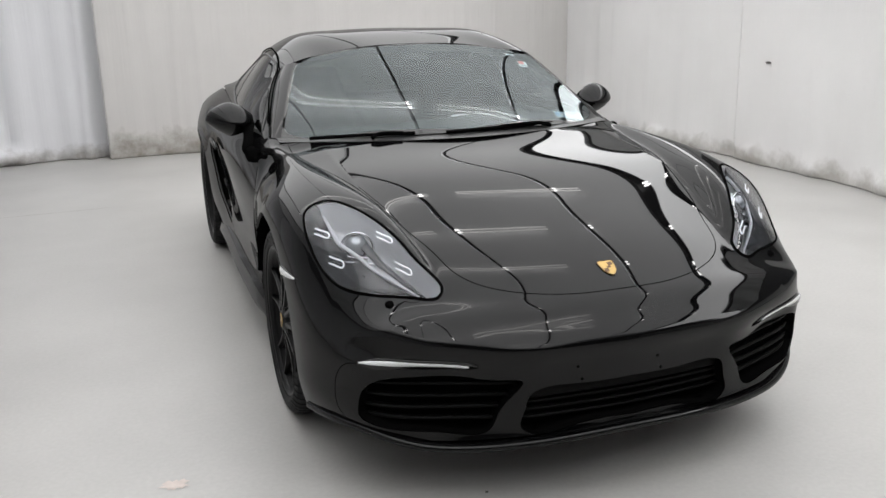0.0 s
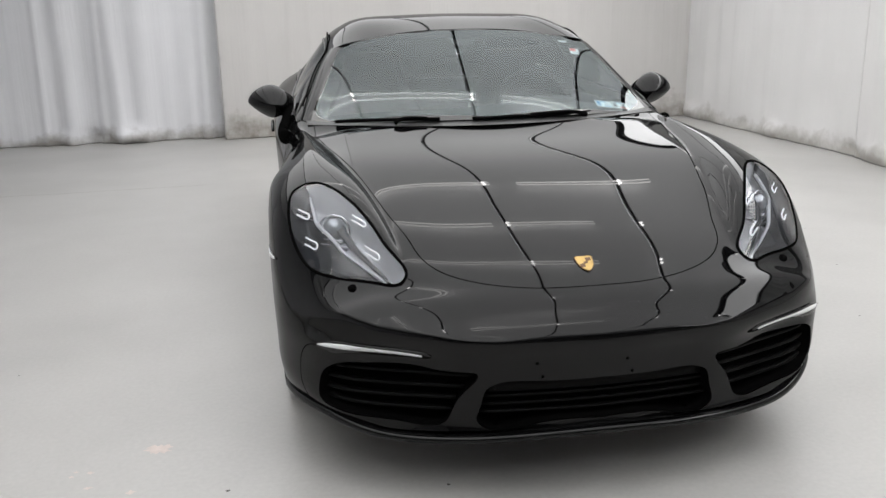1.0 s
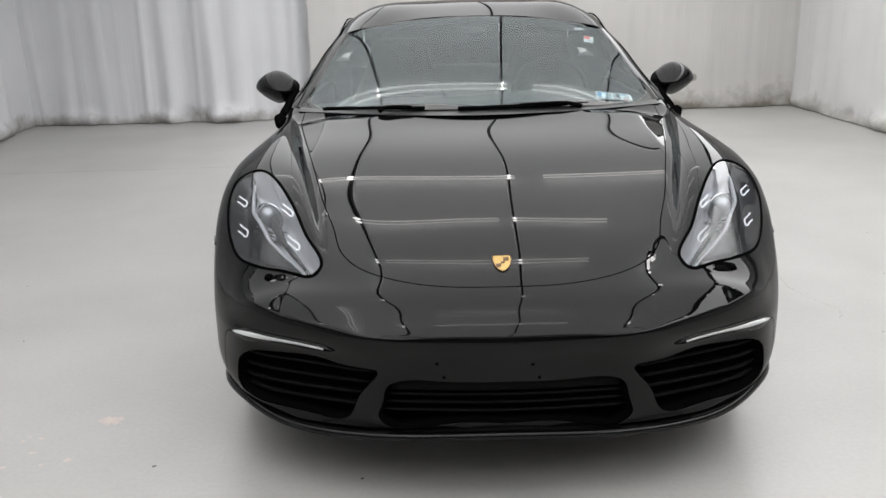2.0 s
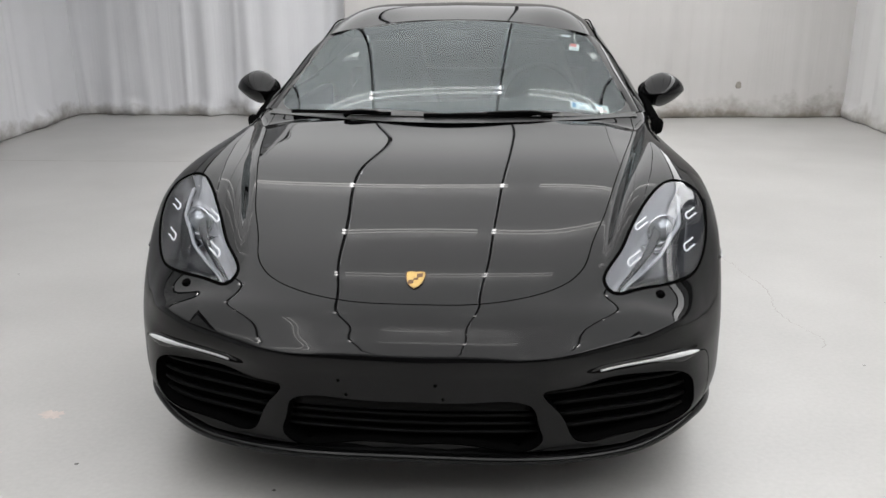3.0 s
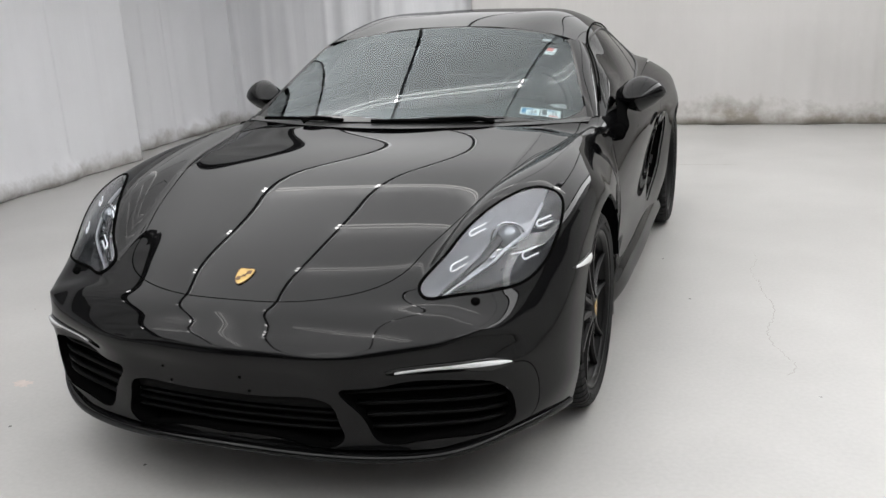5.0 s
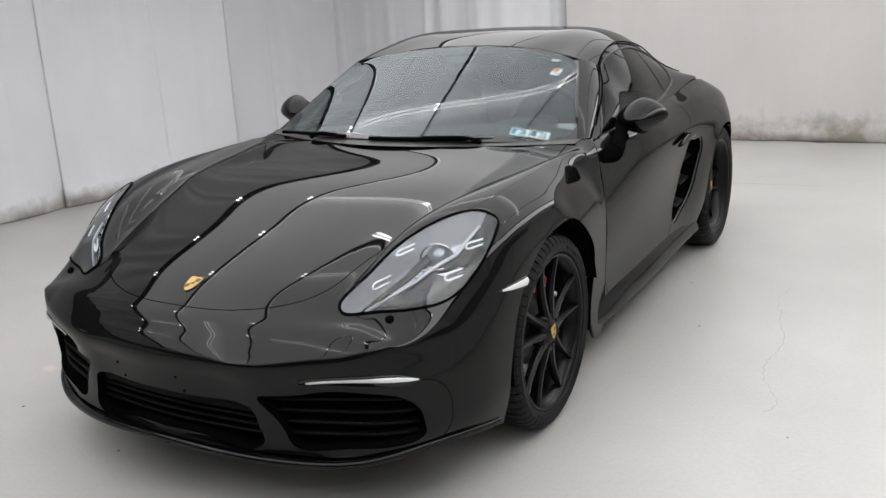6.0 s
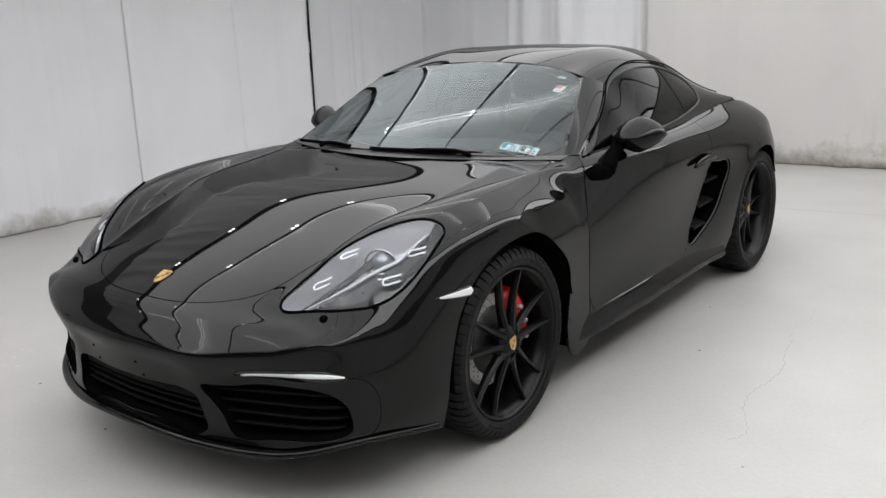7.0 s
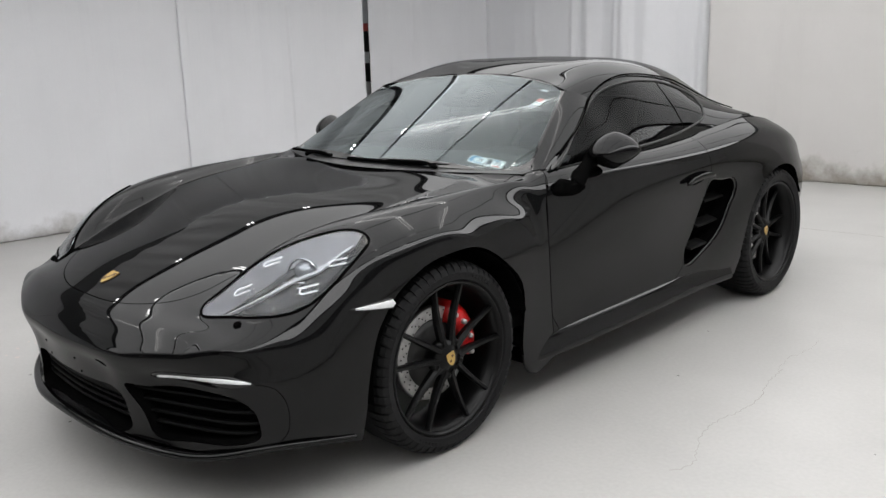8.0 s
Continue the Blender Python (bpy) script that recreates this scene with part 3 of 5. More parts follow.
# The lines of the front, each from the lip up over the nose and back to the windshield or the door.
NOSE_LINES = [
    [(0, -.93, .225), (0, -.947, .25), (0, -.957, .35), (0, -.963, .44), (0, -.962, .490), (0, -.945, .538), (0, -.910, .587), (0, -.78, .642), (0, -.50, .729), (0, -.20, .798), (0, .03, .838), (0, .15, .858), (0, .24, .872), (0, .30, .882), (0, .36, .892)],
    [(.25, -.912, .22), (.25, -.932, .25), (.25, -.940, .35), (.25, -.9445, .44), (.25, -.946, .492), (.25, -.926, .538), (.25, -.892, .583), (.25, -.765, .640), (.27, -.49, .729), (.29, -.20, .801), (.31, .04, .842), (.32, .17, .863), (.335, .27, .877), (.345, .34, .886), (.355, .41, .895)],
    [(.45, -.87, .214), (.46, -.880, .25), (.47, -.884, .35), (.47, -.881, .43), (.46, -.893, .497), (.455, -.868, .538), (.452, -.835, .573), (.455, -.67, .643), (.515, -.46, .733), (.585, -.20, .816), (.635, .03, .847), (.665, .20, .866), (.695, .35, .88), (.712, .44, .886), (.735, .56, .893)],
    [(.58, -.818, .210), (.60, -.825, .25), (.60, -.822, .35), (.60, -.812, .43), (.585, -.826, .503), (.575, -.797, .538), (.562, -.757, .570), (.545, -.65, .655), (.580, -.45, .765), (.64, -.20, .832), (.675, .05, .853), (.70, .20, .863), (.725, .36, .876), (.745, .46, .885), (.765, .62, .893)],
    [(.70, -.745, .216), (.72, -.76, .255), (.72, -.765, .35), (.715, -.772, .43), (.70, -.785, .506), (.698, -.762, .538), (.694, -.718, .566), (.69, -.635, .622), (.70, -.47, .755), (.72, -.23, .838), (.73, .02, .868), (.74, .20, .874), (.755, .37, .877), (.775, .49, .872), (.815, .585, .84)],
    [(.79, -.63, .215), (.81, -.645, .265), (.815, -.65, .35), (.81, -.655, .43), (.80, -.64, .51), (.797, -.622, .542), (.792, -.595, .572), (.79, -.53, .635), (.81, -.40, .745), (.80, -.20, .82), (.80, .03, .845), (.80, .22, .845), (.81, .40, .81), (.825, .49, .77), (.866, .54, .64)],
    [(.845, -.49, .20), (.865, -.50, .265), (.872, -.505, .35), (.872, -.505, .44), (.87, -.49, .52), (.87, -.473, .556), (.87, -.45, .592), (.872, -.39, .66), (.878, -.27, .725), (.875, -.12, .77), (.872, .07, .775), (.868, .25, .73), (.866, .41, .62), (.862, .475, .42), (.845, .58, .36)],
    [(.86, -.40, .18), (.878, -.395, .26), (.885, -.388, .34), (.89, -.37, .44), (.893, -.34, .53), (.894, -.317, .565), (.895, -.287, .603), (.896, -.21, .66), (.896, -.11, .70), (.895, .02, .714), (.893, .16, .69), (.887, .29, .60), (.872, .39, .42), (.845, .42, .165), (.835, .62, .17)],
]
half = np.array(NOSE_LINES).swapaxes(0, 1)
# The bumper's face falls back below its crease.
for row, back in ((1, .022), (2, .030), (3, .016)):
    half[row, :6, 1] += back * np.array([1, 1, 1, .9, .6, .3])
# The hood and the panel before it are one sheet, even across, over the way back from the bumper's crease.
brow = lambda x: -.9637 + 0.2323 * x**2 + 0.2587 * x**4
KNOTS = np.array([-.03] * 4 + [.03, .06, .09, .13, .2, .3, .45, .65, .9, 1.15] + [1.42] * 4)
SHEET = np.array([
    [0.4794, 0.4859, 0.5012, 0.5280, 0.5445, 0.5816, 0.6100, 0.6574, 0.7109, 0.7662, 0.8278, 0.8558, 0.8724, 0.8975],
    [-0.0314, 0.0012, -0.0003, -0.0765, -0.0408, -0.0566, -0.0773, -0.0201, -0.0465, -0.0225, 0.0030, 0.0190, 0.0632, 0.0186],
    [0.3640, 0.2509, 0.2785, 0.5795, 0.5455, 0.3656, 0.1106, -0.0579, 0.0775, 0.1419, 0.0671, -0.0240, -0.0626, -0.0757],
    [-0.3771, -0.2797, -0.3422, -0.7318, -0.9490, -0.6847, -0.2749, 0.2613, 0.6014, 0.2328, 0.0046, 0.0158, 0.0085, -0.0032],
])


def rises(s):
    """Cubic B-splines over KNOTS at s."""
    s = np.clip(s, KNOTS[0], KNOTS[-1] - 1e-9)[:, None]
    b = ((s >= KNOTS[:-1]) & (s < KNOTS[1:])).astype(float)
    for k in range(1, 4):
        d1, d2 = KNOTS[k:-1] - KNOTS[:-k - 1], KNOTS[k + 1:] - KNOTS[1:-k]
        left = np.where(d1 > 0, (s - KNOTS[:-k - 1]) / np.where(d1 > 0, d1, 1), 0)
        right = np.where(d2 > 0, (KNOTS[k + 1:] - s) / np.where(d2 > 0, d2, 1), 0)
        b = left * b[:, :-1] + right * b[:, 1:]
    return b


def hood_sheet(p):
    x = np.abs(p[:, 0])
    xc = np.minimum(x, .60)
    q = np.maximum(p[:, 1] - brow(xc), -.02)
    b = rises(q + .075 * (1 - np.exp(-q / .05)))
    return sum((b @ c) * xc ** (2 * i) for i, c in enumerate(SHEET)) - .25 * (x - xc)


# Over it stands the fender's bulge with the lamp in it; the two meet in a valley beside the hood.
LAMP = [(.51, -.703, .612), (.549, -.629, .683), (.579, -.575, .725), (.608, -.519, .763), (.648, -.44, .795), (.69, -.36, .812), (.75, -.30, .822), (.80, -.30, .808), (.824, -.339, .762), (.826, -.39, .714), (.815, -.462, .672), (.794, -.527, .639), (.752, -.604, .619), (.683, -.653, .606), (.59, -.69, .597), (.525, -.71, .594)]
SEAM = [(.2, -.849), (.249, -.826), (.321, -.784), (.383, -.751), (.429, -.703), (.458, -.65), (.474, -.591), (.517, -.461), (.555, -.319), (.592, -.17), (.628, .002), (.673, .223), (.73, .5)]


held = [(p, 1.5) for p in LAMP] + [(tuple(half[i, 4]), .8) for i in range(8, 14)] + [(tuple(half[i, 5]), .9) for i in range(9, 14)]
for y in (-.35, -.2, -.05, .1, .25, .4):
    x = np.interp(y, [q[1] for q in SEAM], [q[0] for q in SEAM]) + .015
    held.append(((x, y, hood_sheet(np.array([(x, y)]))[0] - .004), 1))
held += [((x - .045, y - .005, z - .05), .3) for x, y, z in LAMP[1:5]] + [((x, y - .02, z - .016), .5) for x, y, z in LAMP[12:]]
held_at, held_by = np.array([p for p, _ in held]), np.array([k for _, k in held])
POWERS = [(i, j) for i in range(5) for j in range(5) if i + j <= 5]
fender_terms = lambda x, y: np.stack([((x - .7) / .2) ** i * ((y + .2) / .5) ** j for i, j in POWERS], 1)
lhs = np.concatenate([fender_terms(held_at[:, 0], held_at[:, 1]) * held_by[:, None], .01 * np.diag([float(i + j > 2) for i, j in POWERS])])
bulge = np.linalg.lstsq(lhs, np.concatenate([held_at[:, 2] * held_by, np.zeros(len(POWERS))]), rcond=None)[0]


def front_height(p):
    x = np.abs(p[:, 0])
    a, b = hood_sheet(p), fender_terms(x, p[:, 1]) @ bulge
    b = b - 4 * np.maximum(0, -.72 - p[:, 1])
    b = np.where(x < .43, a - 1, np.maximum(b, a - 1))
    return .5 * (a + b + np.sqrt((a - b) ** 2 + .013**2))


ease = lambda t: np.clip(t, 0, 1) ** 2 * (3 - 2 * np.clip(t, 0, 1))
for j in range(1, 4):
    half[4, j, 1:] = brow(half[4, j, 0]), .488 + .06 * half[4, j, 0]**2
half[4, 0, 2] = .488
for i in range(5, 14):
    half[i, :4, 2] = front_height(half[i, :4, :2])
nose = Patch(np.concatenate([half[:, :0:-1] * (-1, 1, 1), half], axis=1), 204, 261,
             (112, 125, 60.0, 110.0, lambda p: np.where(p[..., 2] < .56, 14.0, np.where(np.abs(p[..., 0]) > .8, 5.0, 1.0))))
net = nose.net
wide = np.abs(net[..., 0])
# Even out the corner before the fitted sheets are laid in.
corner = (ease((.86 - wide) / .08) * ease((net[..., 2] - .44) / .04) * ease((.30 - net[..., 1]) / .15))[..., None]
for _ in range(18):
    for axis in (0, 1):
        even = net.copy()
        inner_part = [slice(None)] * 3
        inner_part[axis] = slice(1, -1)
        before, after = list(inner_part), list(inner_part)
        before[axis], after[axis] = slice(0, -2), slice(2, None)
        even[tuple(inner_part)] = net[tuple(inner_part)] * .5 + (net[tuple(before)] + net[tuple(after)]) * .25
        net = net + (even - net) * corner
# The fender's flank, smoothed between the arch, the shoulder and the door.
flank_at = [tuple(half[i, j]) for j in (5, 6, 7) for i in range(3, 15) if half[i, j, 1] > -.25 and half[i, j, 0] > .79 and not (j == 7 and i == 13)]
flank_at += [(.866, .54, .64), (.866, .55, .60), (.86, .56, .5), (.845, .58, .36), (.873, .9, .65), (.845, .9, .36), (.815, .585, .84), (.848, .9, .855)] * 2
flank_at = np.array(flank_at)
basis = lambda y, z: np.stack([y**i * (z - .5) ** j for i in range(4) for j in range(5 - i)], 1)
flank_fit = np.linalg.lstsq(np.concatenate([basis(flank_at[:, 1], flank_at[:, 2]), 3e-3 * np.eye(14)]), np.concatenate([flank_at[:, 0], np.zeros(14)]), rcond=None)[0]
flat_net = net.reshape(-1, 3).copy()
flank_x = basis(flat_net[:, 1], flat_net[:, 2]) @ flank_fit
share = ease((np.abs(flat_net[:, 0]) - .80) / .05) * ease((flat_net[:, 1] - .0) / .2) * ease((.84 - flat_net[:, 2]) / .08)
flat_net[:, 0] += share * (np.sign(flat_net[:, 0]) * flank_x - flat_net[:, 0])
nose.net = flat_net.reshape(net.shape)


def laid_in(p):
    """Lays the hood's and the fender's sheets into the front."""
    past = p[:, 1] - brow(np.abs(p[:, 0]))
    share = ease((past + .002) / .012) * ease((.80 - np.abs(p[:, 0])) / .12) * ease((p[:, 2] - .485) / .02) * ease((.46 - p[:, 1]) / .12)
    p = p.copy()
    p[:, 2] += share * (front_height(p[:, :2]) - p[:, 2])
    return p


nose.refine = laid_in
nose.pos = nose.at(nose.uv)

HOOD_HALF = [(0, -.845), (.13, -.839), (.25, -.812), (.335, -.775), (.42, -.71), (.46, -.645), (.478, -.576), (.521, -.441), (.562, -.283), (.600, -.127), (.632, .02), (.680, .25), (.712, .42)]
hood_side = curve(HOOD_HALF, 60)
hood_poly = np.concatenate([hood_side, [(.712, .9), (-.712, .9)], hood_side[:0:-1] * (-1, 1)])
lamp_poly = curve(slant(np.array(LAMP)), 90, closed=True)
INTAKE = [(.345, .388), (.42, .395), (.50, .403), (.64, .398), (.725, .388), (.755, .36), (.768, .31), (.764, .268), (.735, .252), (.62, .240), (.53, .234), (.455, .232), (.43, .244), (.414, .275), (.385, .33)]
intake_poly = curve(INTAKE, 90, closed=True)
GRILLE = [(0, .362), (.2, .362), (.285, .36), (.318, .345), (.335, .29), (.345, .245), (.33, .232), (.18, .235), (0, .240)]
g = curve(GRILLE, 50)
grille_poly = np.concatenate([g, g[-2:0:-1] * (-1, 1)])
front = lambda p: p[:, 1] < -.45
right_half = lambda p: (p[:, 0] > .3) & (p[:, 2] > .5)
left_half = lambda p: (p[:, 0] < -.3) & (p[:, 2] > .5)

nose.part_along(hood_poly, XY, 1)
nose.part_along(lamp_poly, slant, 2, right_half)
nose.part_along(lamp_poly * (-1, 1), slant, 3, left_half)
nose.part_along(intake_poly, XZ, 4, front)
nose.part_along(intake_poly * (-1, 1), XZ, 5, front)
nose.part_along(grille_poly, XZ, 6, front)
front_body = part("front_body", nose.piece(0, 0.0015, 0.012), PAINT, car)
hood = part("hood", nose.piece(1, 0.0018, 0.014), PAINT, car)

# Crest on the hood.
p, n = on_surface(nose, XY, [(0, -.762)])
SHIELD = [(-.024, .030), (-.012, .0325), (0, .031), (.012, .0325), (.024, .030), (.0245, .008), (.021, -.008), (.013, -.023), (0, -.033), (-.013, -.023), (-.021, -.008), (-.0245, .008)]
part("badge", plate(SHIELD, .004, p[0] - n[0] * .001, n[0], (0, .5, 1)), GOLD, hood, "gold shield-shaped badge", smooth=False)


def marks(at, normal, up, scale, parent, rim):
    """Dark fields on a shield badge, as plain shapes."""
    at, normal = Vector(at), Vector(normal)
    for cx, cy, w, h in ((.0115, .016, .016, .018), (-.0105, -.010, .014, .018), (.002, .002, .012, .010)):
        o = [(cx - w / 2, cy - h / 2), (cx + w / 2, cy - h * .3), (cx + w / 2, cy + h / 2), (cx - w / 2, cy + h * .35)]
        part("badge_field", plate([(a * scale, b * scale) for a, b in o], .0012, at, normal, up, 0), BROWN, parent, smooth=False)
    ring = curve([(a * scale, b * scale, 0) for a, b in SHIELD], 40, closed=True)
    nn = normal.normalized()
    y = (Vector(up) - nn * Vector(up).dot(nn)).normalized()
    x = y.cross(nn)
    part("badge_rim", tube([at + x * a + y * b for a, b, _ in ring], .0012 * scale, 6, closed=True), rim, parent)


marks(Vector(p[0] + n[0] * .0026), n[0], (0, .5, 1), 1, hood, BROWN)

# Cavities behind the openings of the bumper, with blades.


def cavity(label):
    """A dark pocket: the opening's sheet pushed in, with walls out to the opening's rim."""
    bm = nose.piece(label)
    bm.normal_update()
    mouth = {}
    for v, nn in [(v, v.normal.copy()) for v in bm.verts]:
        was = v.co.copy()
        v.co -= nn * .07
        mouth[tuple(round(c, 5) for c in v.co)] = was - nn * .003
    rim = [e for e in bm.edges if e.is_boundary]
    for v in bmesh.ops.extrude_edge_only(bm, edges=rim)["geom"]:
        if isinstance(v, bmesh.types.BMVert):
            v.co = mouth.get(tuple(round(c, 5) for c in v.co), v.co)
    return bm


def span(poly, z):
    xs = []
    for a, b in zip(poly, np.roll(poly, -1, axis=0)):
        if (a[1] > z) != (b[1] > z):
            xs.append(a[0] + (b[0] - a[0]) * (z - a[1]) / (b[1] - a[1]))
    return (min(xs), max(xs)) if xs else None


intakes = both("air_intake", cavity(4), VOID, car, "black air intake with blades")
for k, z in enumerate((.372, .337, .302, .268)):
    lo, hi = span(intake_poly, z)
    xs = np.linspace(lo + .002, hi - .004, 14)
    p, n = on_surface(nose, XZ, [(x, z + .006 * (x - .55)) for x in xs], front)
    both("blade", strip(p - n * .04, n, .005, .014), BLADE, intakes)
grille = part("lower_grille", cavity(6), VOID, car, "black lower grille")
for z in (.262, .285, .308):
    lo, hi = span(grille_poly, z)
    p, n = on_surface(nose, XZ, [(x, z) for x in np.linspace(lo + .003, hi - .003, 24)], front)
    part("bar", strip(p - n * .04, n, .004, .012), BLADE, grille)
p, n = on_surface(nose, XZ, [(x, .338) for x in np.linspace(-.315, .315, 24)], front)
part("sensor_panel", strip(p - n * .028, n, .016, .006), BLADE, grille)

# Lip under the bumper.
LIP = [(0, -.962, .218), (.13, -.957, .215), (.25, -.944, .209), (.38, -.913, .20), (.50, -.873, .195), (.607, -.826, .198), (.70, -.764, .214), (.76, -.705, .228), (.81, -.635, .232), (.85, -.53, .222), (.868, -.43, .205)]
lip_half = curve(LIP, 40)
lip = np.concatenate([lip_half[:0:-1] * (-1, 1, 1), lip_half])
d = np.gradient(lip, axis=0)
outw = np.stack([d[:, 1], -d[:, 0], 0 * d[:, 0]], 1)
outw /= np.linalg.norm(outw, axis=1, keepdims=True)
rows = [(-.085, .006), (-.03, .009), (-.006, .010), (.003, .004), (.002, -.008), (-.012, -.016), (-.07, -.02), (-.30, -.012)]
bm = grid_mesh(np.stack([lip + outw * a + np.array([0, 0, b]) for a, b in rows], 1))
bmesh.ops.recalc_face_normals(bm, faces=bm.faces[:])
part("front_lip", bm, PAINT, car, "gloss black lip below the bumper")

# Daytime light bars, the lines round the corners, plate holes, washer caps, side markers.
corner_side = lambda p: (p[:, 0] > .2) & (p[:, 1] < -.38) & (p[:, 2] < .55)
targets = curve([(-.285, .442), (-.2, .447), (-.1, .449), (-.02, .446), (.037, .44)], 26)
p, n = on_surface(nose, CORNER, targets, corner_side)
w = np.interp(np.linspace(0, 1, 26), [0, .06, .3, .8, 1], [.003, .015, .019, .017, .004])
bars = both("daytime_light", strip(p, n, w, .0035), GLOSS_BLACK, car, "slim white light bar in black")
p, n = on_surface(nose, CORNER, curve([(-.262, .444), (-.2, .450), (-.1, .453), (-.02, .449), (.03, .443)], 26), corner_side)
w = np.interp(np.linspace(0, 1, 26), [0, .06, .3, .65, .9, 1], [.003, .0058, .0068, .0078, .0056, .002])
both("light_strip", strip(p + n * .002, n, w, .005), WHITE_LENS, bars, "white lens")
p, n = on_surface(nose, CORNER, curve([(.04, .438), (.085, .425), (.118, .385), (.128, .33), (.118, .275), (.08, .236)], 24), corner_side)
both("bumper_line", strip(p, n, .0012, .0004), VOID, car)
for k, (x, z) in enumerate(((-.185, .418), (-.167, .375), (.068, .416), (.087, .373))):
    p, n = on_surface(nose, XZ, [(x, z)], front)
    part("plate_hole", tube([p[0] - n[0] * .004, p[0] + n[0] * .0012], .0045, 10), VOID, car)
p, n = on_surface(nose, slant, slant(np.array([(.660, -.692, .594)])), right_half)
both("washer_cap", join(tube([p[0] - n[0] * .004, p[0] + n[0] * .006, p[0] + n[0] * .008], [.010, .010, .006], 14), tube([p[0] - n[0] * .004, p[0] + n[0] * .002], .013, 14)), VOID, car, "black washer cap")
flank = lambda p: (p[:, 0] > .7) & (p[:, 1] < .0)
p, n = on_surface(nose, YZ, [(y, .611 - .06 * (y + .36)) for y in np.linspace(-.430, -.272, 12)], flank)
w = np.interp(np.linspace(0, 1, 12), [0, .35, .9, 1], [.002, .010, .018, .015])
markers = both("side_marker", strip(p, n, w, .003), GLOSS_BLACK, car, "clear side marker lamp")
both("marker_lens", strip(p[1:] + n[1:] * .001, n[1:], w[1:] * .68, .004), WHITE_LENS, markers)

# Headlights.
def sunk(bm, outline, floor_depth, slope):
    """A sheet pressed in: shallow along its outline, deep in its middle."""
    inside = [(v, v.normal.copy()) for v in bm.verts]
    far = polygon_distance(slant(np.array([v.co for v, _ in inside])), outline)
    for (v, nn), dd in zip(inside, far):
        v.co -= nn * (.006 + floor_depth * min(1.0, dd / slope) ** .8)
    return bm


parting_x = lambda v: np.interp(v, [0, .07, .148, .268, .418], [.555, .625, .69, .760, .772])
outer_side = lambda c: c[0] > parting_x(.76 * c[2] + .65 * c[1])
headlights = both("headlight", sunk(nose.piece(2), lamp_poly, .085, .045), SILVER, car, "clear headlight with grey reflector, dark pod and four light frames")
both("lens", nose.piece(2, lift=.002), LENS, headlights, "clear lens")
both("dark_pod", sunk(nose.piece(2, only=outer_side), lamp_poly, .038, .03), LAMP_DARK, headlights, "dark outer pod")
rim_uv = np.array([nose.nearest(slant, t, right_half) for t in lamp_poly])
rim_p, rim_n = nose.at(rim_uv), nose.normal(rim_uv)
both("seal", tube(rim_p + rim_n * .0005, .0047, 6, closed=True), VOID, headlights)
v = np.linspace(.012, .40, 26)
p, n = on_surface(nose, slant, np.stack([parting_x(v), v], 1), right_half)
both("reflector", strip(p - n * .034, n, np.interp(v, [0, .1, .25, .42], [.002, .004, .006, .004]), .005), SILVER, headlights, "bright dividing bar")
p, n = on_surface(nose, slant, np.stack([parting_x(v[:16]) - np.linspace(.012, .055, 16), v[:16]], 1), right_half)
both("reflector_step", strip(p - n * .045, n, np.linspace(.004, .014, 16), .006), LAMP_DARK, headlights)
ball = bmesh.new()
bmesh.ops.create_uvsphere(ball, u_segments=28, v_segments=16, radius=.038, matrix=Matrix.Translation((.690, -.450, .706)))
both("projector", ball, PROJECTOR, headlights, "glassy projector ball")
both("projector_ring", tube([(.690 + .044 * math.cos(a), -.462 + .02 * math.cos(a), .706 + .044 * math.sin(a)) for a in np.linspace(0, 6.283, 28, endpoint=False)], .004, 8, closed=True), CHROME, headlights)
both("reflector_bar", join(box((.10, .014, .010), (.695, -.508, .667), .003, turn=Euler((0, 0, .67))), box((.07, .012, .007), (.697, -.503, .684), .002, turn=Euler((0, 0, .67)))), CHROME, headlights)
both("shelf", plate([(-.05, -.016), (.05, -.012), (.035, .014), (-.03, .016)], .004, (.672, -.517, .652), (.1, -.35, .93), (.7, .7, 0), 0), CHROME, headlights, "", False)
for spot in ((.621, -.514, .733), (.594, -.615, .660), (.785, -.394, .738), (.769, -.497, .670)):
    p, n = on_surface(nose, slant, slant(np.array([spot])), right_half)
    at = Vector(p[0] - n[0] * .013)
    a, b = Vector((.62, .76, .17)).normalized(), Vector((-.10, .1, .98)).normalized()
    o = curve([(.036, .0125), (.0, .0115), (-.016, .010), (-.0215, .003), (-.021, -.007), (-.016, -.0105), (.0, -.0105), (.032, -.010)], 26)
    nv = Vector(n[0])
    rim_points = [at + a * u + b * w for u, w in o]
    rim_points = [q - nv * ((q - at).dot(nv) * .8) for q in rim_points]
    both("light_frame", tube(rim_points, .0026, 8), LED, headlights, "white light frame")

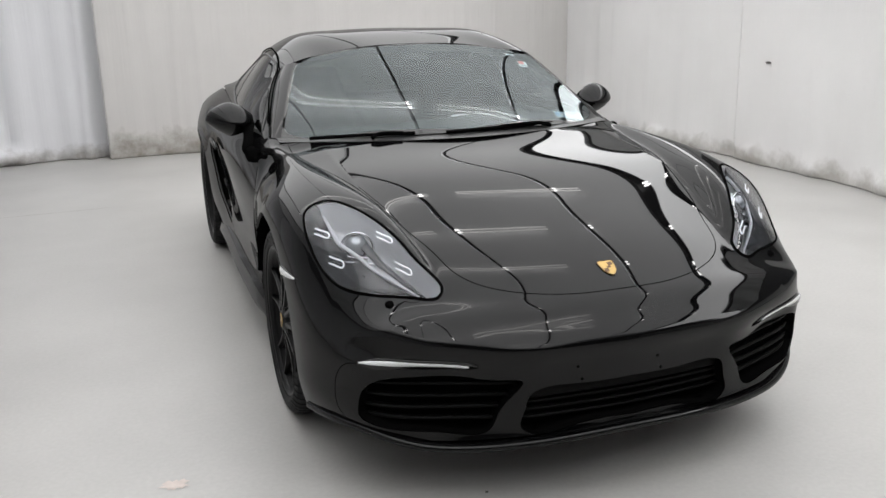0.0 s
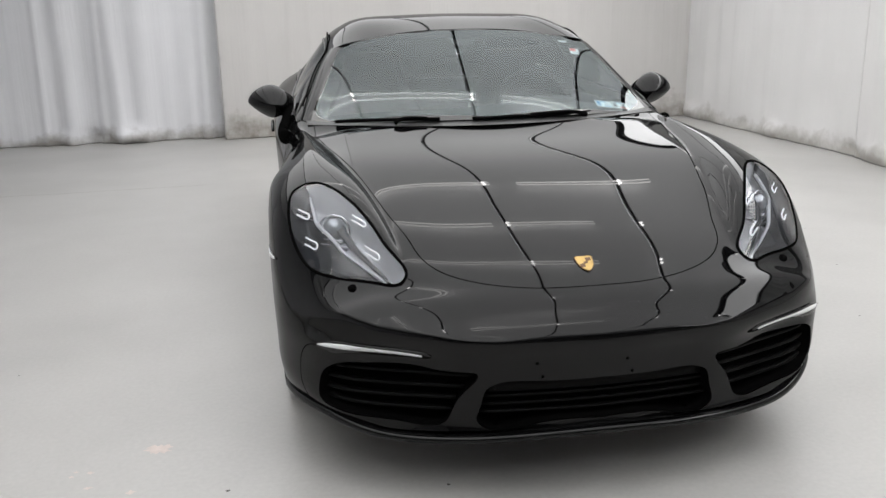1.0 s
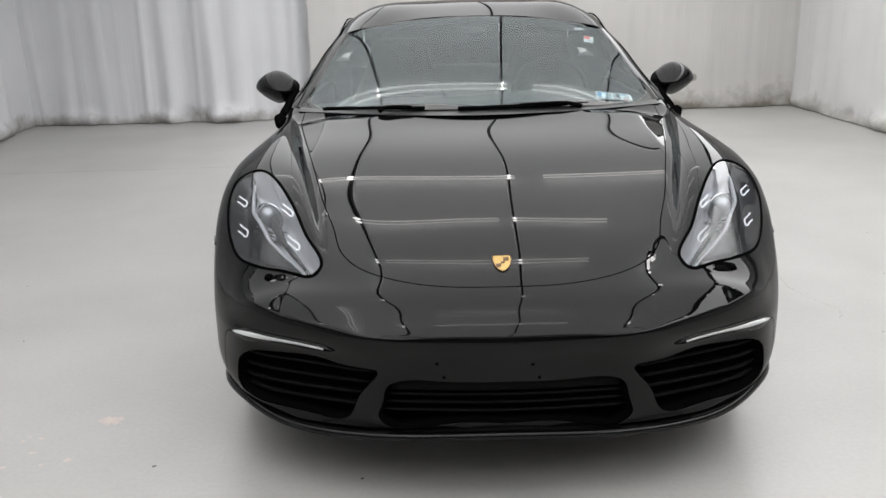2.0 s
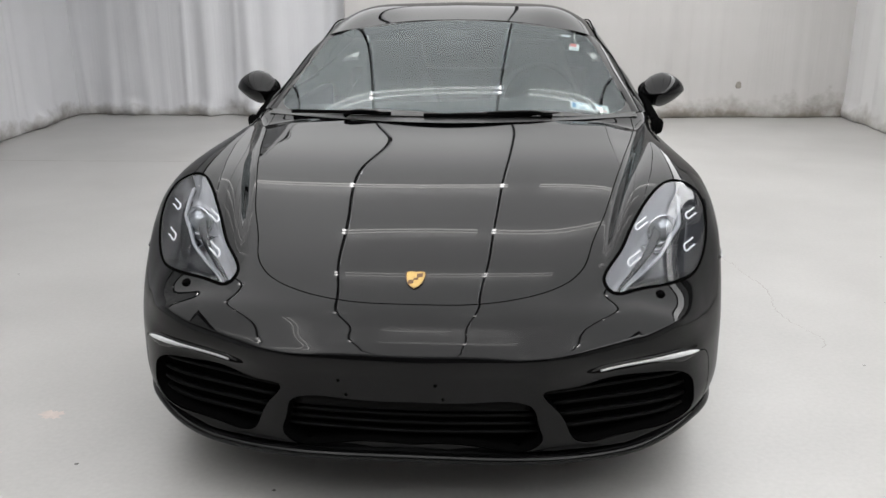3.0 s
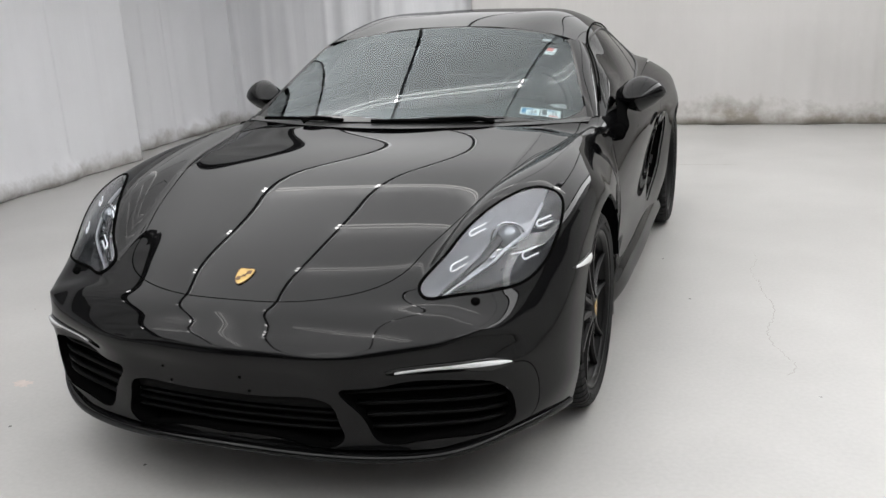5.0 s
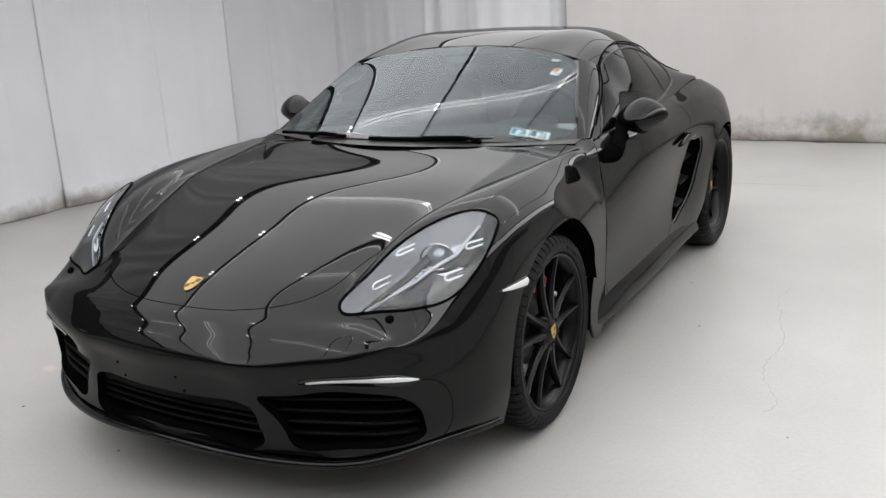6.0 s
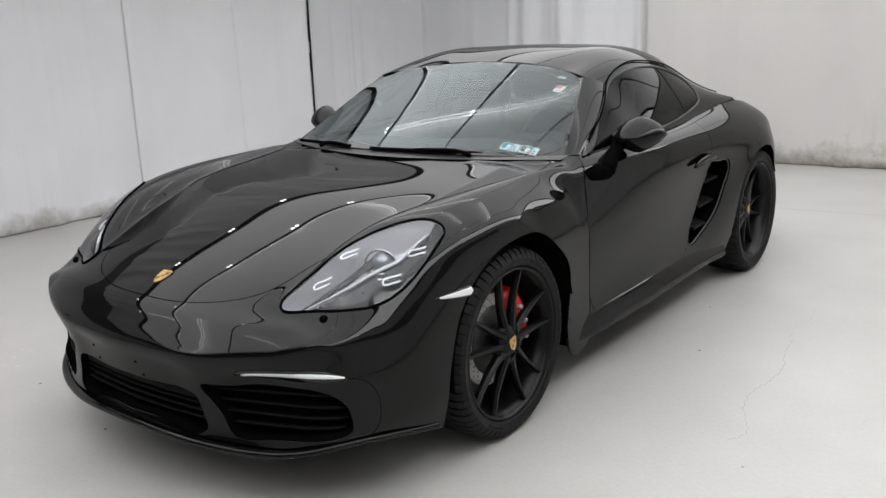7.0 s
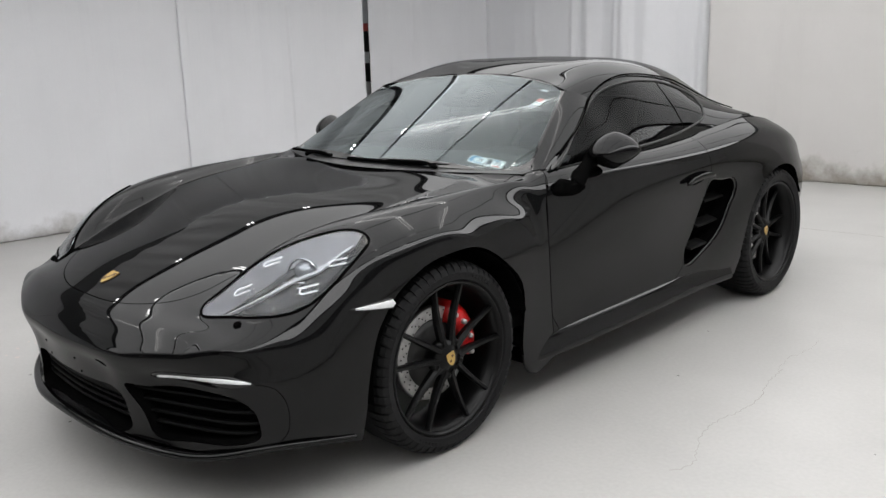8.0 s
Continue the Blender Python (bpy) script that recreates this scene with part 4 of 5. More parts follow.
# The side, each line from the door's front edge back to the tail.
SIDE_LINES = [
    [(.765, .62, .893), (.79, .9, .90), (.80, 1.2, .905), (.79, 1.5, .912), (.775, 1.75, .925), (.765, 2.0, .945), (.755, 2.3, .962), (.735, 2.6, .935), (.67, 2.88, .865), (.57, 3.12, .80), (.45, 3.3, .75)],
    [(.815, .585, .84), (.848, .9, .855), (.862, 1.2, .861), (.860, 1.5, .867), (.857, 1.75, .878), (.858, 2.0, .893), (.862, 2.3, .888), (.85, 2.6, .86), (.785, 2.88, .80), (.68, 3.14, .74), (.55, 3.34, .70)],
    [(.866, .54, .64), (.873, .9, .65), (.875, 1.2, .65), (.868, 1.5, .65), (.868, 1.75, .66), (.888, 2.0, .68), (.905, 2.3, .73), (.90, 2.6, .72), (.825, 2.9, .66), (.72, 3.16, .60), (.58, 3.38, .58)],
    [(.845, .58, .36), (.845, .9, .36), (.845, 1.2, .36), (.842, 1.5, .36), (.85, 1.75, .38), (.882, 2.0, .40), (.90, 2.3, .42), (.895, 2.6, .42), (.82, 2.9, .40), (.71, 3.15, .37), (.57, 3.34, .36)],
    [(.835, .62, .17), (.85, .9, .175), (.855, 1.2, .18), (.852, 1.5, .185), (.85, 1.75, .19), (.85, 2.0, .19), (.85, 2.3, .19), (.84, 2.6, .19), (.78, 2.88, .19), (.67, 3.12, .20), (.54, 3.3, .2)],
]
# A shoulder below the windows, wider towards the rear fender.
SIDE_LINES.insert(2, [(x + w, y, z - .05) for (x, y, z), w in zip(SIDE_LINES[1], (.014, .015, .018, .022, .027, .030, .028, .024, .02, .02, .02))])
# The side begins along the fender's rear edge.
edge = nose.net[-1, nose.net.shape[1] // 2:]
edge = edge[edge[:, 0] > .75]
edge = edge[np.argsort(edge[:, 2])]
for line in SIDE_LINES[1:]:
    z = line[0][2]
    line[0] = (np.interp(z, edge[:, 2], edge[:, 0]), np.interp(z, edge[:, 2], edge[:, 1]) + .001, z)
side = Patch(np.array(SIDE_LINES).swapaxes(0, 1), 210, 92)
arch_poly = np.array([(2.466 + .363 * math.cos(a), .346 + .367 * math.sin(a)) for a in np.linspace(-.2, math.pi + .2, 60)] + [(2.05, .0), (2.85, .0)])
DOOR = [(.63, .9), (.57, .80), (.54, .66), (.545, .47), (.585, .34), (.64, .265), (.8, .25), (1.3, .262), (1.50, .28), (1.575, .33), (1.585, .385), (1.645, .485), (1.685, .568), (1.72, .66), (1.735, .76), (1.70, .94), (1.2, 1.1), (.7, 1.1)]
SCOOP = [(1.64, .325), (1.72, .35), (1.82, .40), (1.905, .475), (1.965, .575), (2.0, .665), (1.97, .70), (1.86, .712), (1.75, .715), (1.725, .66), (1.69, .568), (1.65, .485), (1.59, .385), (1.60, .335)]
scoop_poly = curve(SCOOP, 70, closed=True)
side.part_along(arch_poly, YZ, 9)
side.part_along(scoop_poly, YZ, 8)
side.part_along(np.array(DOOR), YZ, 7)
both("rear_quarter", side.piece(0, 0.0015, 0.03), PAINT)
doors = both("door", side.piece(7, 0.0018, 0.02), PAINT)
bm = side.piece(8)
for v in bm.verts:
    v.co.x -= .09
    v.co.y += .03
rim = [e for e in bm.edges if e.is_boundary]
for v in bmesh.ops.extrude_edge_only(bm, edges=rim)["geom"]:
    if isinstance(v, bmesh.types.BMVert):
        v.co.x += .075
        v.co.y -= .03
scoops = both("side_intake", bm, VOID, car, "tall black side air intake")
ring = np.array([side.nearest(YZ, t) for t in scoop_poly[::2]])
both("intake_frame", tube(side.at(ring) - np.array([.012, 0, 0]), .007, 8, closed=True), GLOSS_BLACK, scoops)
for z, y0, y1 in ((.62, 1.74, 1.95), (.51, 1.68, 1.90), (.41, 1.63, 1.80)):
    both("slat", box((.06, y1 - y0, .012), (.815, (y0 + y1) / 2 + .01, z), .003, turn=Euler((0, .25, .06))), BLADE, scoops)
# Door handle: a bright-edged pull over a recess.
p, n = on_surface(side, YZ, curve([(1.50, .738), (1.58, .752), (1.66, .757), (1.735, .752)], 14))
both("handle", strip(p + n * .014, n, np.interp(np.linspace(0, 1, 14), [0, .2, .8, 1], [.006, .014, .015, .008]), .012, .002), PAINT, doors)
p, n = on_surface(side, YZ, curve([(1.53, .725), (1.6, .735), (1.68, .738)], 10))
both("handle_recess", strip(p, n, [.004, .010, .014, .016, .017, .017, .016, .014, .010, .004], .0012), VOID, doors)
# Sill skirt with its ridge.
SKIRT = [(.838, .47, .185), (.858, .6, .192), (.872, .9, .20), (.876, 1.2, .205), (.872, 1.5, .208), (.868, 1.8, .205), (.866, 2.03, .195)]
sk = curve(SKIRT, 40)
rows = [(-.035, .085), (-.017, .07), (-.006, .045), (.003, .018), (.007, .004), (.004, -.010), (-.03, -.020), (-.2, -.02)]
bm = grid_mesh(np.stack([sk + np.array([a, 0, b]) for a, b in rows], 1))
bmesh.ops.recalc_face_normals(bm, faces=bm.faces[:])
both("side_skirt", bm, PAINT, car)

# The glasshouse.
sc = []
for u in np.linspace(0, 1, 5):
    wide = .728 + (.655 - .728) * 2 * u + (.575 - 2 * .655 + .728) * u * (2 * u - 1)
    mid_y, mid_z = .38 + .74 * u, .905 + .345 * u - .020 * u * u
    bow, drop = .205 - .305 * u, .015 + .046 * u
    sc.append([(s * wide, mid_y + bow * (.75 * s**2 + .25 * s**4), mid_z - drop * (.75 * s**2 + .25 * s**4)) for s in np.linspace(-1, 1, 15)])
screen = Patch(np.array(sc), 60, 91)
CLEAR = [(0, .913), (.50, .908), (.672, .906), (.698, .918), (.672, .985), (.640, 1.045), (.602, 1.11), (.572, 1.155), (.545, 1.1715), (.47, 1.189), (.25, 1.217), (0, 1.2262)]
cl = curve(CLEAR, 70)
clear_poly = np.concatenate([cl, cl[-2:0:-1] * (-1, 1)])
screen.part_along(clear_poly, XZ, 1)
windshield = part("windshield", screen.piece(1), WINDSHIELD_GLASS, car, "grey-green windshield glass")
windshield.visible_shadow = False
part("edge_band", screen.piece(0), FRIT, windshield, "black printed edge")
ROOF_LINES = [
    [(0, 1.122, 1.2315), (0, 1.35, 1.276), (0, 1.6, 1.295), (0, 1.9, 1.275), (0, 2.2, 1.216), (0, 2.5, 1.122), (0, 2.85, .985), (0, 3.12, .87), (0, 3.32, .785)],
    [(.30, 1.099, 1.218), (.30, 1.33, 1.272), (.30, 1.6, 1.289), (.30, 1.9, 1.264), (.30, 2.2, 1.198), (.30, 2.5, 1.10), (.30, 2.85, .967), (.30, 3.12, .858), (.29, 3.32, .775)],
    [(.48, 1.057, 1.192), (.48, 1.31, 1.257), (.475, 1.6, 1.268), (.465, 1.9, 1.233), (.455, 2.2, 1.150), (.46, 2.5, 1.032), (.46, 2.85, .93), (.44, 3.12, .838), (.40, 3.32, .765)],
    [(.575, 1.021, 1.1705), (.56, 1.29, 1.225), (.55, 1.6, 1.232), (.54, 1.9, 1.192), (.53, 2.2, 1.094), (.56, 2.5, .974), (.56, 2.85, .898), (.51, 3.12, .818), (.43, 3.32, .757)],
    [(.63, 1.12, 1.13), (.605, 1.29, 1.194), (.592, 1.6, 1.203), (.582, 1.9, 1.158), (.600, 2.2, 1.052), (.715, 2.48, .958), (.675, 2.87, .868), (.57, 3.12, .80), (.45, 3.3, .75)],
]
rf = np.array(ROOF_LINES).swapaxes(0, 1)
roof_patch = Patch(np.concatenate([rf[:, :0:-1] * (-1, 1, 1), rf], axis=1), 100, 101)
rear_poly = curve([(-.36, 2.15), (0, 2.12), (.36, 2.15), (.40, 2.3), (.37, 2.62), (.30, 2.74), (0, 2.76), (-.30, 2.74), (-.37, 2.62), (-.40, 2.3)], 60, closed=True)
tail_half = np.array([[(.45, 3.3, .75), (.55, 3.34, .70), (.58, 3.38, .58), (.57, 3.34, .36), (.54, 3.3, .2)]])[0]
tail = np.array([[(x * w, y + .075 * (1 - x * x) * min(1, k + .3), z + (.035 * (1 - x * x) if k == 0 else 0)) for x in np.linspace(-1, 1, 25)] for k, (w, y, z) in enumerate(curve(tail_half, 14))])
bm = grid_mesh(tail)
bmesh.ops.recalc_face_normals(bm, faces=bm.faces[:])
part("rear_bumper", bm, PAINT, car)
roof_patch.part_along(rear_poly, XY, 1)
roof = part("roof", roof_patch.piece(0, 0.001, 0.006), PAINT, car)
part("rear_window", roof_patch.piece(1), WINDSHIELD_GLASS, car).visible_shadow = False
inner = screen.at(np.stack([np.linspace(0, screen.tu[-1], 9), np.full(9, screen.tv[-1])], 1))
outer = curve([(.765, .66, .893), (.74, .78, .95), (.71, .91, 1.010), (.662, 1.05, 1.092), (.63, 1.12, 1.13)], 9)
pil = Patch(np.stack([inner, inner * .55 + outer * .45 + np.array([.008, -.004, .006]), outer], 1), 50, 14)
both("windshield_pillar", pil.piece(0, 0, .02), PAINT)
upper = curve([(.765, .66, .893), (.74, .78, .95), (.71, .91, 1.010), (.662, 1.05, 1.092), (.63, 1.12, 1.13), (.605, 1.29, 1.194), (.592, 1.6, 1.203), (.582, 1.9, 1.158), (.600, 2.2, 1.055), (.66, 2.38, .995), (.72, 2.48, .965)], 120)
lower = curve([(.765, .64, .89), (.79, .9, .90), (.80, 1.2, .905), (.79, 1.5, .912), (.775, 1.75, .925), (.765, 2.0, .945), (.75, 2.3, .965), (.735, 2.49, .962)], 120)
pane = np.stack([lower * (1 - k) + upper * k + np.array([.02, 0, 0]) * 4 * k * (1 - k) for k in np.linspace(1, 0, 16)], 1)
sail = Patch(pane[::6], 130, 40)
DLO = [(.70, .899), (.79, .945), (.885, .998), (1.067, 1.098), (1.2, 1.153), (1.33, 1.178), (1.5, 1.185), (1.76, 1.160), (1.91, 1.118), (1.985, 1.07), (1.97, 1.028), (1.85, .975), (1.58, .94), (1.2, .921), (.965, .911)]
dlo_poly = curve(DLO, 100, closed=True)
sail.part_along(dlo_poly, YZ, 1)
both("window_surround", sail.piece(0, flip=False), PAINT)
panes = both("side_window", sail.piece(1, .001), TINTED_GLASS, car, "dark tinted side window")
ring = np.array([sail.nearest(YZ, t) for t in dlo_poly[::2]])
both("window_seal", tube(sail.at(ring) + sail.normal(ring) * .002, .005, 6, closed=True), TRIM, panes)
p, n = on_surface(sail, YZ, [(1.70 - .12 * (z - .95), z) for z in np.linspace(.955, 1.168, 8)])
both("divider", strip(p, n, .005, .001), VOID, panes)
both("drip_rail", tube(upper[6:112] + np.array([.004, 0, .006]), .0035, 6), VOID, car)

# Cowl and wipers at the foot of the windshield.
a = curve([(-.74, .60, .893), (-.55, .50, .895), (-.36, .43, .895), (0, .37, .895), (.36, .43, .895), (.55, .50, .895), (.74, .60, .893)], 40)
bm = grid_mesh(np.stack([a + np.array([0, -.06, -.004]), a + np.array([0, -.01, .002]), a + np.array([0, .05, .012])], 1))
bmesh.ops.recalc_face_normals(bm, faces=bm.faces[:])
part("cowl", bm, TRIM, car)
for path, arm in (([(-.63, .485, .904), (-.5, .449, .909), (-.35, .415, .911), (-.22, .39, .911)], [(-.40, .385, .902), (-.38, .395, .913), (-.33, .402, .918), (-.27, .395, .917)]),
                  ([(-.09, .376, .909), (.08, .382, .911), (.25, .405, .911), (.43, .462, .905)], [(.40, .42, .900), (.36, .418, .912), (.28, .405, .918), (.15, .388, .917)])):
    wiper = part("wiper", tube(curve(path, 24), .0065, 8, flat=1.2), VOID, car, "black wiper blade and arm")
    part("wiper_arm", tube(curve(arm, 18), np.interp(np.linspace(0, 1, 18), [0, .5, 1], [.009, .007, .005]), 8), VOID, wiper)

# Door mirrors on black feet.
me = bmesh.new()
bmesh.ops.create_uvsphere(me, u_segments=48, v_segments=32, radius=1)
for v in me.verts:
    x, y, z = v.co
    flatness = math.hypot(x, y)
    h = z + .12
    r = max(0.0, 1 - (max(h, 0) / 1.12) ** 1.7) ** .62 if h > 0 else max(0.0, 1 - (-h / .88) ** 1.35) ** .75
    x, y = (x / flatness * r, y / flatness * r) if flatness > 1e-6 else (0, 0)
    y = y if y < .3 else .3 + (y - .3) * .3
    v.co = Vector((x * .106, y * .086 * (1 - .12 * x), z * .073 * (1 - .10 * x) + .008 * x))
moved(me, Matrix.Translation((.888, .925, .947)) @ Euler((0, 0, .50)).to_matrix().to_4x4())
mirrors = both("door_mirror", me, PAINT, car, "gloss black teardrop door mirror")
both("mirror_lower", join(tube(curve([(.815, .885, .915), (.825, .82, .885), (.835, .765, .855), (.838, .735, .835)], 16), [.034, .033, .031, .029, .027, .026, .026, .026, .027, .029, .031, .033, .034, .034, .032, .028], 12, flat=.55),
                          box((.045, .19, .066), (.832, .715, .818), .022, 3, turn=Euler((-.22, .2, .04)))), VOID, mirrors, "black mirror foot")
g = bmesh.new()
bmesh.ops.create_circle(g, cap_ends=True, segments=32, radius=1)
for v in g.verts:
    v.co = Vector((v.co.x * .098, v.co.y * .046, 0))
both("mirror_pane", moved(g, Matrix.Translation((.872, .962, .948)) @ Euler((-1.5708, 0, .50)).to_matrix().to_4x4()), MIRROR, mirrors)

# ---- wheels and brakes ----


def tyre_mesh(r, width, blocks=62):
    h = width / 2
    prof = [(.262, -h * .80), (.275, -h * .97), (r - .036, -h * 1.03), (r - .018, -h * .96), (r - .007, -h * .84), (r - .001, -h * .62), (r, -h * .3), (r, h * .3), (r - .001, h * .62), (r - .007, h * .84), (r - .018, h * .96), (r - .036, h * 1.03), (.285, h * .99), (.275, h * .97), (.262, h * .80)]
    cut = [0, 0, .002, .007, .009, .009, 0, 0, .009, .009, .007, .002, 0, 0, 0]
    rings = []
    for k in range(blocks):
        for frac, groove in ((0, 0), (.74, 0), (.78, 1), (.96, 1)):
            rings.append([(x, (rr - c * groove) * math.cos(2 * math.pi * (k + frac + .25 * (x / h) ** 2) / blocks), (rr - c * groove) * math.sin(2 * math.pi * (k + frac + .25 * (x / h) ** 2) / blocks)) for (rr, x), c in zip(prof, cut)])
    bm = grid_mesh(np.array(rings), close_u=True)
    bmesh.ops.recalc_face_normals(bm, faces=bm.faces[:])
    return bm


def spoke_mesh(angle, side, out):
    """One straight spoke of a pair, from the hub to the rim: a flat face between two bevels on a deep web."""
    n = 8
    rows = []
    u, across_u = (math.cos(angle), math.sin(angle)), (-math.sin(angle), math.cos(angle))
    for t in np.linspace(0, 1, n):
        r = .045 + (.258 - .045) * t
        off = side * (.017 + (.064 - .017) * t)
        w = .0135 * (1 - t) + .0075 * t
        deep = .034 * (1 - t) + .020 * t
        x = out - .010 * math.sin(math.pi * t) - .002 * t
        ring = []
        for dw, dx in ((-.75, -deep), (-1, -.010), (-.5, 0), (.5, 0), (1, -.010), (.75, -deep)):
            d = off + dw * w
            ring.append((x + dx, r * u[0] + d * across_u[0], r * u[1] + d * across_u[1]))
        rows.append(ring)
    bm = grid_mesh(np.array(rows), close_v=True)
    bm.verts.ensure_lookup_table()
    bm.faces.new([bm.verts[i] for i in range(6)])
    bm.faces.new([bm.verts[(n - 1) * 6 + i] for i in reversed(range(6))])
    bmesh.ops.recalc_face_normals(bm, faces=bm.faces[:])
    return bm


def add_wheel(at, r, width, out, turn):
    """A pair of wheels, left and right, built about the axle; out is the hub face's distance from the wheel's middle."""
    h = width / 2
    m = Matrix.Translation(at)
    wheels = both("wheel", moved(lathe([(.262, -h * .80), (.245, -h * .6), (.232, -.02), (.238, h * .4), (.250, h * .72), (.262, h * .80), (.268, h * .90), (.266, h * .94), (.260, h * .93), (.254, h * .80)], 96), m), RIM, car, "black twin-spoke alloy wheel")
    tyres = both("tyre", moved(tyre_mesh(r, width), m), RUBBER, wheels, "black low-profile tyre", False)
    for start in (.9, 2.0, 4.1, 5.3):
        for k in range(6):
            a0 = start + .058 * k
            both("raised_mark", moved(box((.004, .014, .013), (0, 0, 0), .001), m @ Matrix.Translation((h * 1.012, (r - .044) * math.cos(a0), (r - .044) * math.sin(a0))) @ Euler((a0 - math.pi / 2, 0, 0)).to_matrix().to_4x4()), RUBBER, tyres, "", False)
    hub = lathe([(.001, out - .004), (.028, out - .004), (.034, out - .010), (.058, out - .014), (.064, out - .03), (.06, out - .06)], 40)
    both("hub", moved(hub, m), RIM, wheels)
    for k in range(5):
        mid = turn + k * 2 * math.pi / 5
        for s in (-1, 1):
            both("spoke", moved(spoke_mesh(mid, s, out - .008), m), RIM, wheels, "", False)
        a = mid + math.pi / 5
        both("wheel_bolt", moved(join(lathe([(.001, out - .012), (.009, out - .012), (.010, out - .022), (.013, out - .024), (.013, out - .04)], 12)), m @ Matrix.Translation((0, .062 * math.cos(a), .062 * math.sin(a)))), RIM, wheels)
    cap = [(a * .78, b * .78) for a, b in SHIELD]
    both("cap_badge", plate(cap, .002, Vector(at) + Vector((out - .004, 0, 0)), (1, 0, 0), (0, -.25, 1), .0004), GOLD, wheels, "gold shield badge", False)
    for cx, cy in ((.006, .009), (-.006, -.006)):
        both("cap_field", plate([(cx - .004, cy - .005), (cx + .005, cy - .003), (cx + .005, cy + .005), (cx - .004, cy + .004)], .0008, Vector(at) + Vector((out - .0018, 0, 0)), (1, 0, 0), (0, -.25, 1), 0), BROWN, wheels, "", False)
    disc = lathe([(.115, .02), (.163, .02), (.166, .016), (.166, -.008), (.163, -.012), (.115, -.012)], 72)
    discs = both("brake_disc", moved(disc, m), STEEL, car, "drilled steel brake disc")
    holes = bmesh.new()
    for k in range(24):
        for j in range(3):
            a = 2 * math.pi * (k + j * .3) / 24
            rr = .130 + .012 * j
            bmesh.ops.create_circle(holes, cap_ends=True, segments=8, radius=.0035, matrix=Matrix.Translation((.0206, rr * math.cos(a), rr * math.sin(a))) @ Euler((0, 1.5708, 0)).to_matrix().to_4x4())
    both("drilling", moved(holes, m), VOID, discs, "", False)
    bell = lathe([(.001, .035), (.075, .035), (.09, .024), (.124, .022), (.124, -.01)], 40)
    both("disc_bell", moved(bell, m), TRIM, discs)
    return wheels


def caliper(at, angle):
    """A red fixed caliper that bridges the disc's edge."""
    rows = []
    for t in np.linspace(-.72, .72, 19):
        a = angle + t
        k = 1 - .35 * abs(t / .72) ** 4
        ring = [(.034 * k + .008, .112), (.046 * k + .008, .126), (.050 * k + .008, .165), (.038 * k, .192), (-.03, .192), (-.045, .165), (-.04, .12)]
        rows.append([(x, r * math.cos(a), r * math.sin(a)) for x, r in ring])
    bm = grid_mesh(np.array(rows), close_v=True)
    bm.verts.ensure_lookup_table()
    bm.faces.new([bm.verts[i] for i in range(7)])
    bm.faces.new([bm.verts[18 * 7 + i] for i in reversed(range(7))])
    bmesh.ops.recalc_face_normals(bm, faces=bm.faces[:])
    m = Matrix.Translation(at)
    cal = both("caliper", moved(bm, m), CALIPER, car, "red brake caliper")
    for t in (-.6, -.2, .25, .62):
        a = angle + t
        both("caliper_bolt", moved(lathe([(.001, .072), (.008, .072), (.010, .062), (.010, .045)], 10), m @ Matrix.Translation((0, .148 * math.cos(a), .148 * math.sin(a)))), STEEL, cal)


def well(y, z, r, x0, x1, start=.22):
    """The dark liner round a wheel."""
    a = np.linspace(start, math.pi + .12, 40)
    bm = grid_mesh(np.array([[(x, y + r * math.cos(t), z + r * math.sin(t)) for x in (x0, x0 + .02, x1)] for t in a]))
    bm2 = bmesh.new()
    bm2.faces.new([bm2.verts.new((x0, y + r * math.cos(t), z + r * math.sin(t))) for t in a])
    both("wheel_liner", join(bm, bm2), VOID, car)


add_wheel((.7575, 0, .336), .336, .235, .110, 1.54)
add_wheel((.7535, 2.475, .346), .346, .265, .085, 1.2)
caliper((.7575, 0, .336), .45)
caliper((.7535, 2.475, .346), 2.9)
well(0.01, .335, .377, .48, .884)
well(2.466, .346, .360, .48, .88, .5)
part("underbody", join(box((.80, 3.75, .06), (0, 1.12, .22)), box((1.5, 1.3, .06), (0, 1.2, .22))), VOID, car, smooth=False)
part("bulkhead", box((1.36, .04, .40), (0, .48, .65)), VOID, car, smooth=False)

# ---- inside the car ----
DASH_LINES = [[(-.70, .60, .83), (-.70, .72, .865), (-.70, .92, .86), (-.70, 1.0, .80), (-.68, 1.0, .62)],
              [(-.37, .50, .845), (-.37, .66, .88), (-.37, .92, .875), (-.37, 1.01, .81), (-.37, 1.0, .62)],
              [(0, .46, .85), (0, .64, .885), (0, .92, .885), (0, 1.02, .82), (0, 1.01, .60)],
              [(.37, .50, .845), (.37, .66, .885), (.37, .90, .905), (.37, 1.0, .84), (.37, .99, .62)],
              [(.70, .60, .83), (.70, .72, .865), (.70, .92, .86), (.70, 1.0, .80), (.68, 1.0, .62)]]
dash = Patch(np.array(DASH_LINES).swapaxes(0, 1), 30, 40)
dashboard = part("dashboard", dash.piece(0), DASH, car, "dark grey dashboard")
hood_bm = bmesh.new()
bmesh.ops.create_uvsphere(hood_bm, u_segments=24, v_segments=14, radius=1)
for v in hood_bm.verts:
    v.co = Vector((.37 + v.co.x * .17, .88 + v.co.y * .12, .87 + max(v.co.z, -.2) * .065))
part("instrument_hood", hood_bm, LEATHER, dashboard)


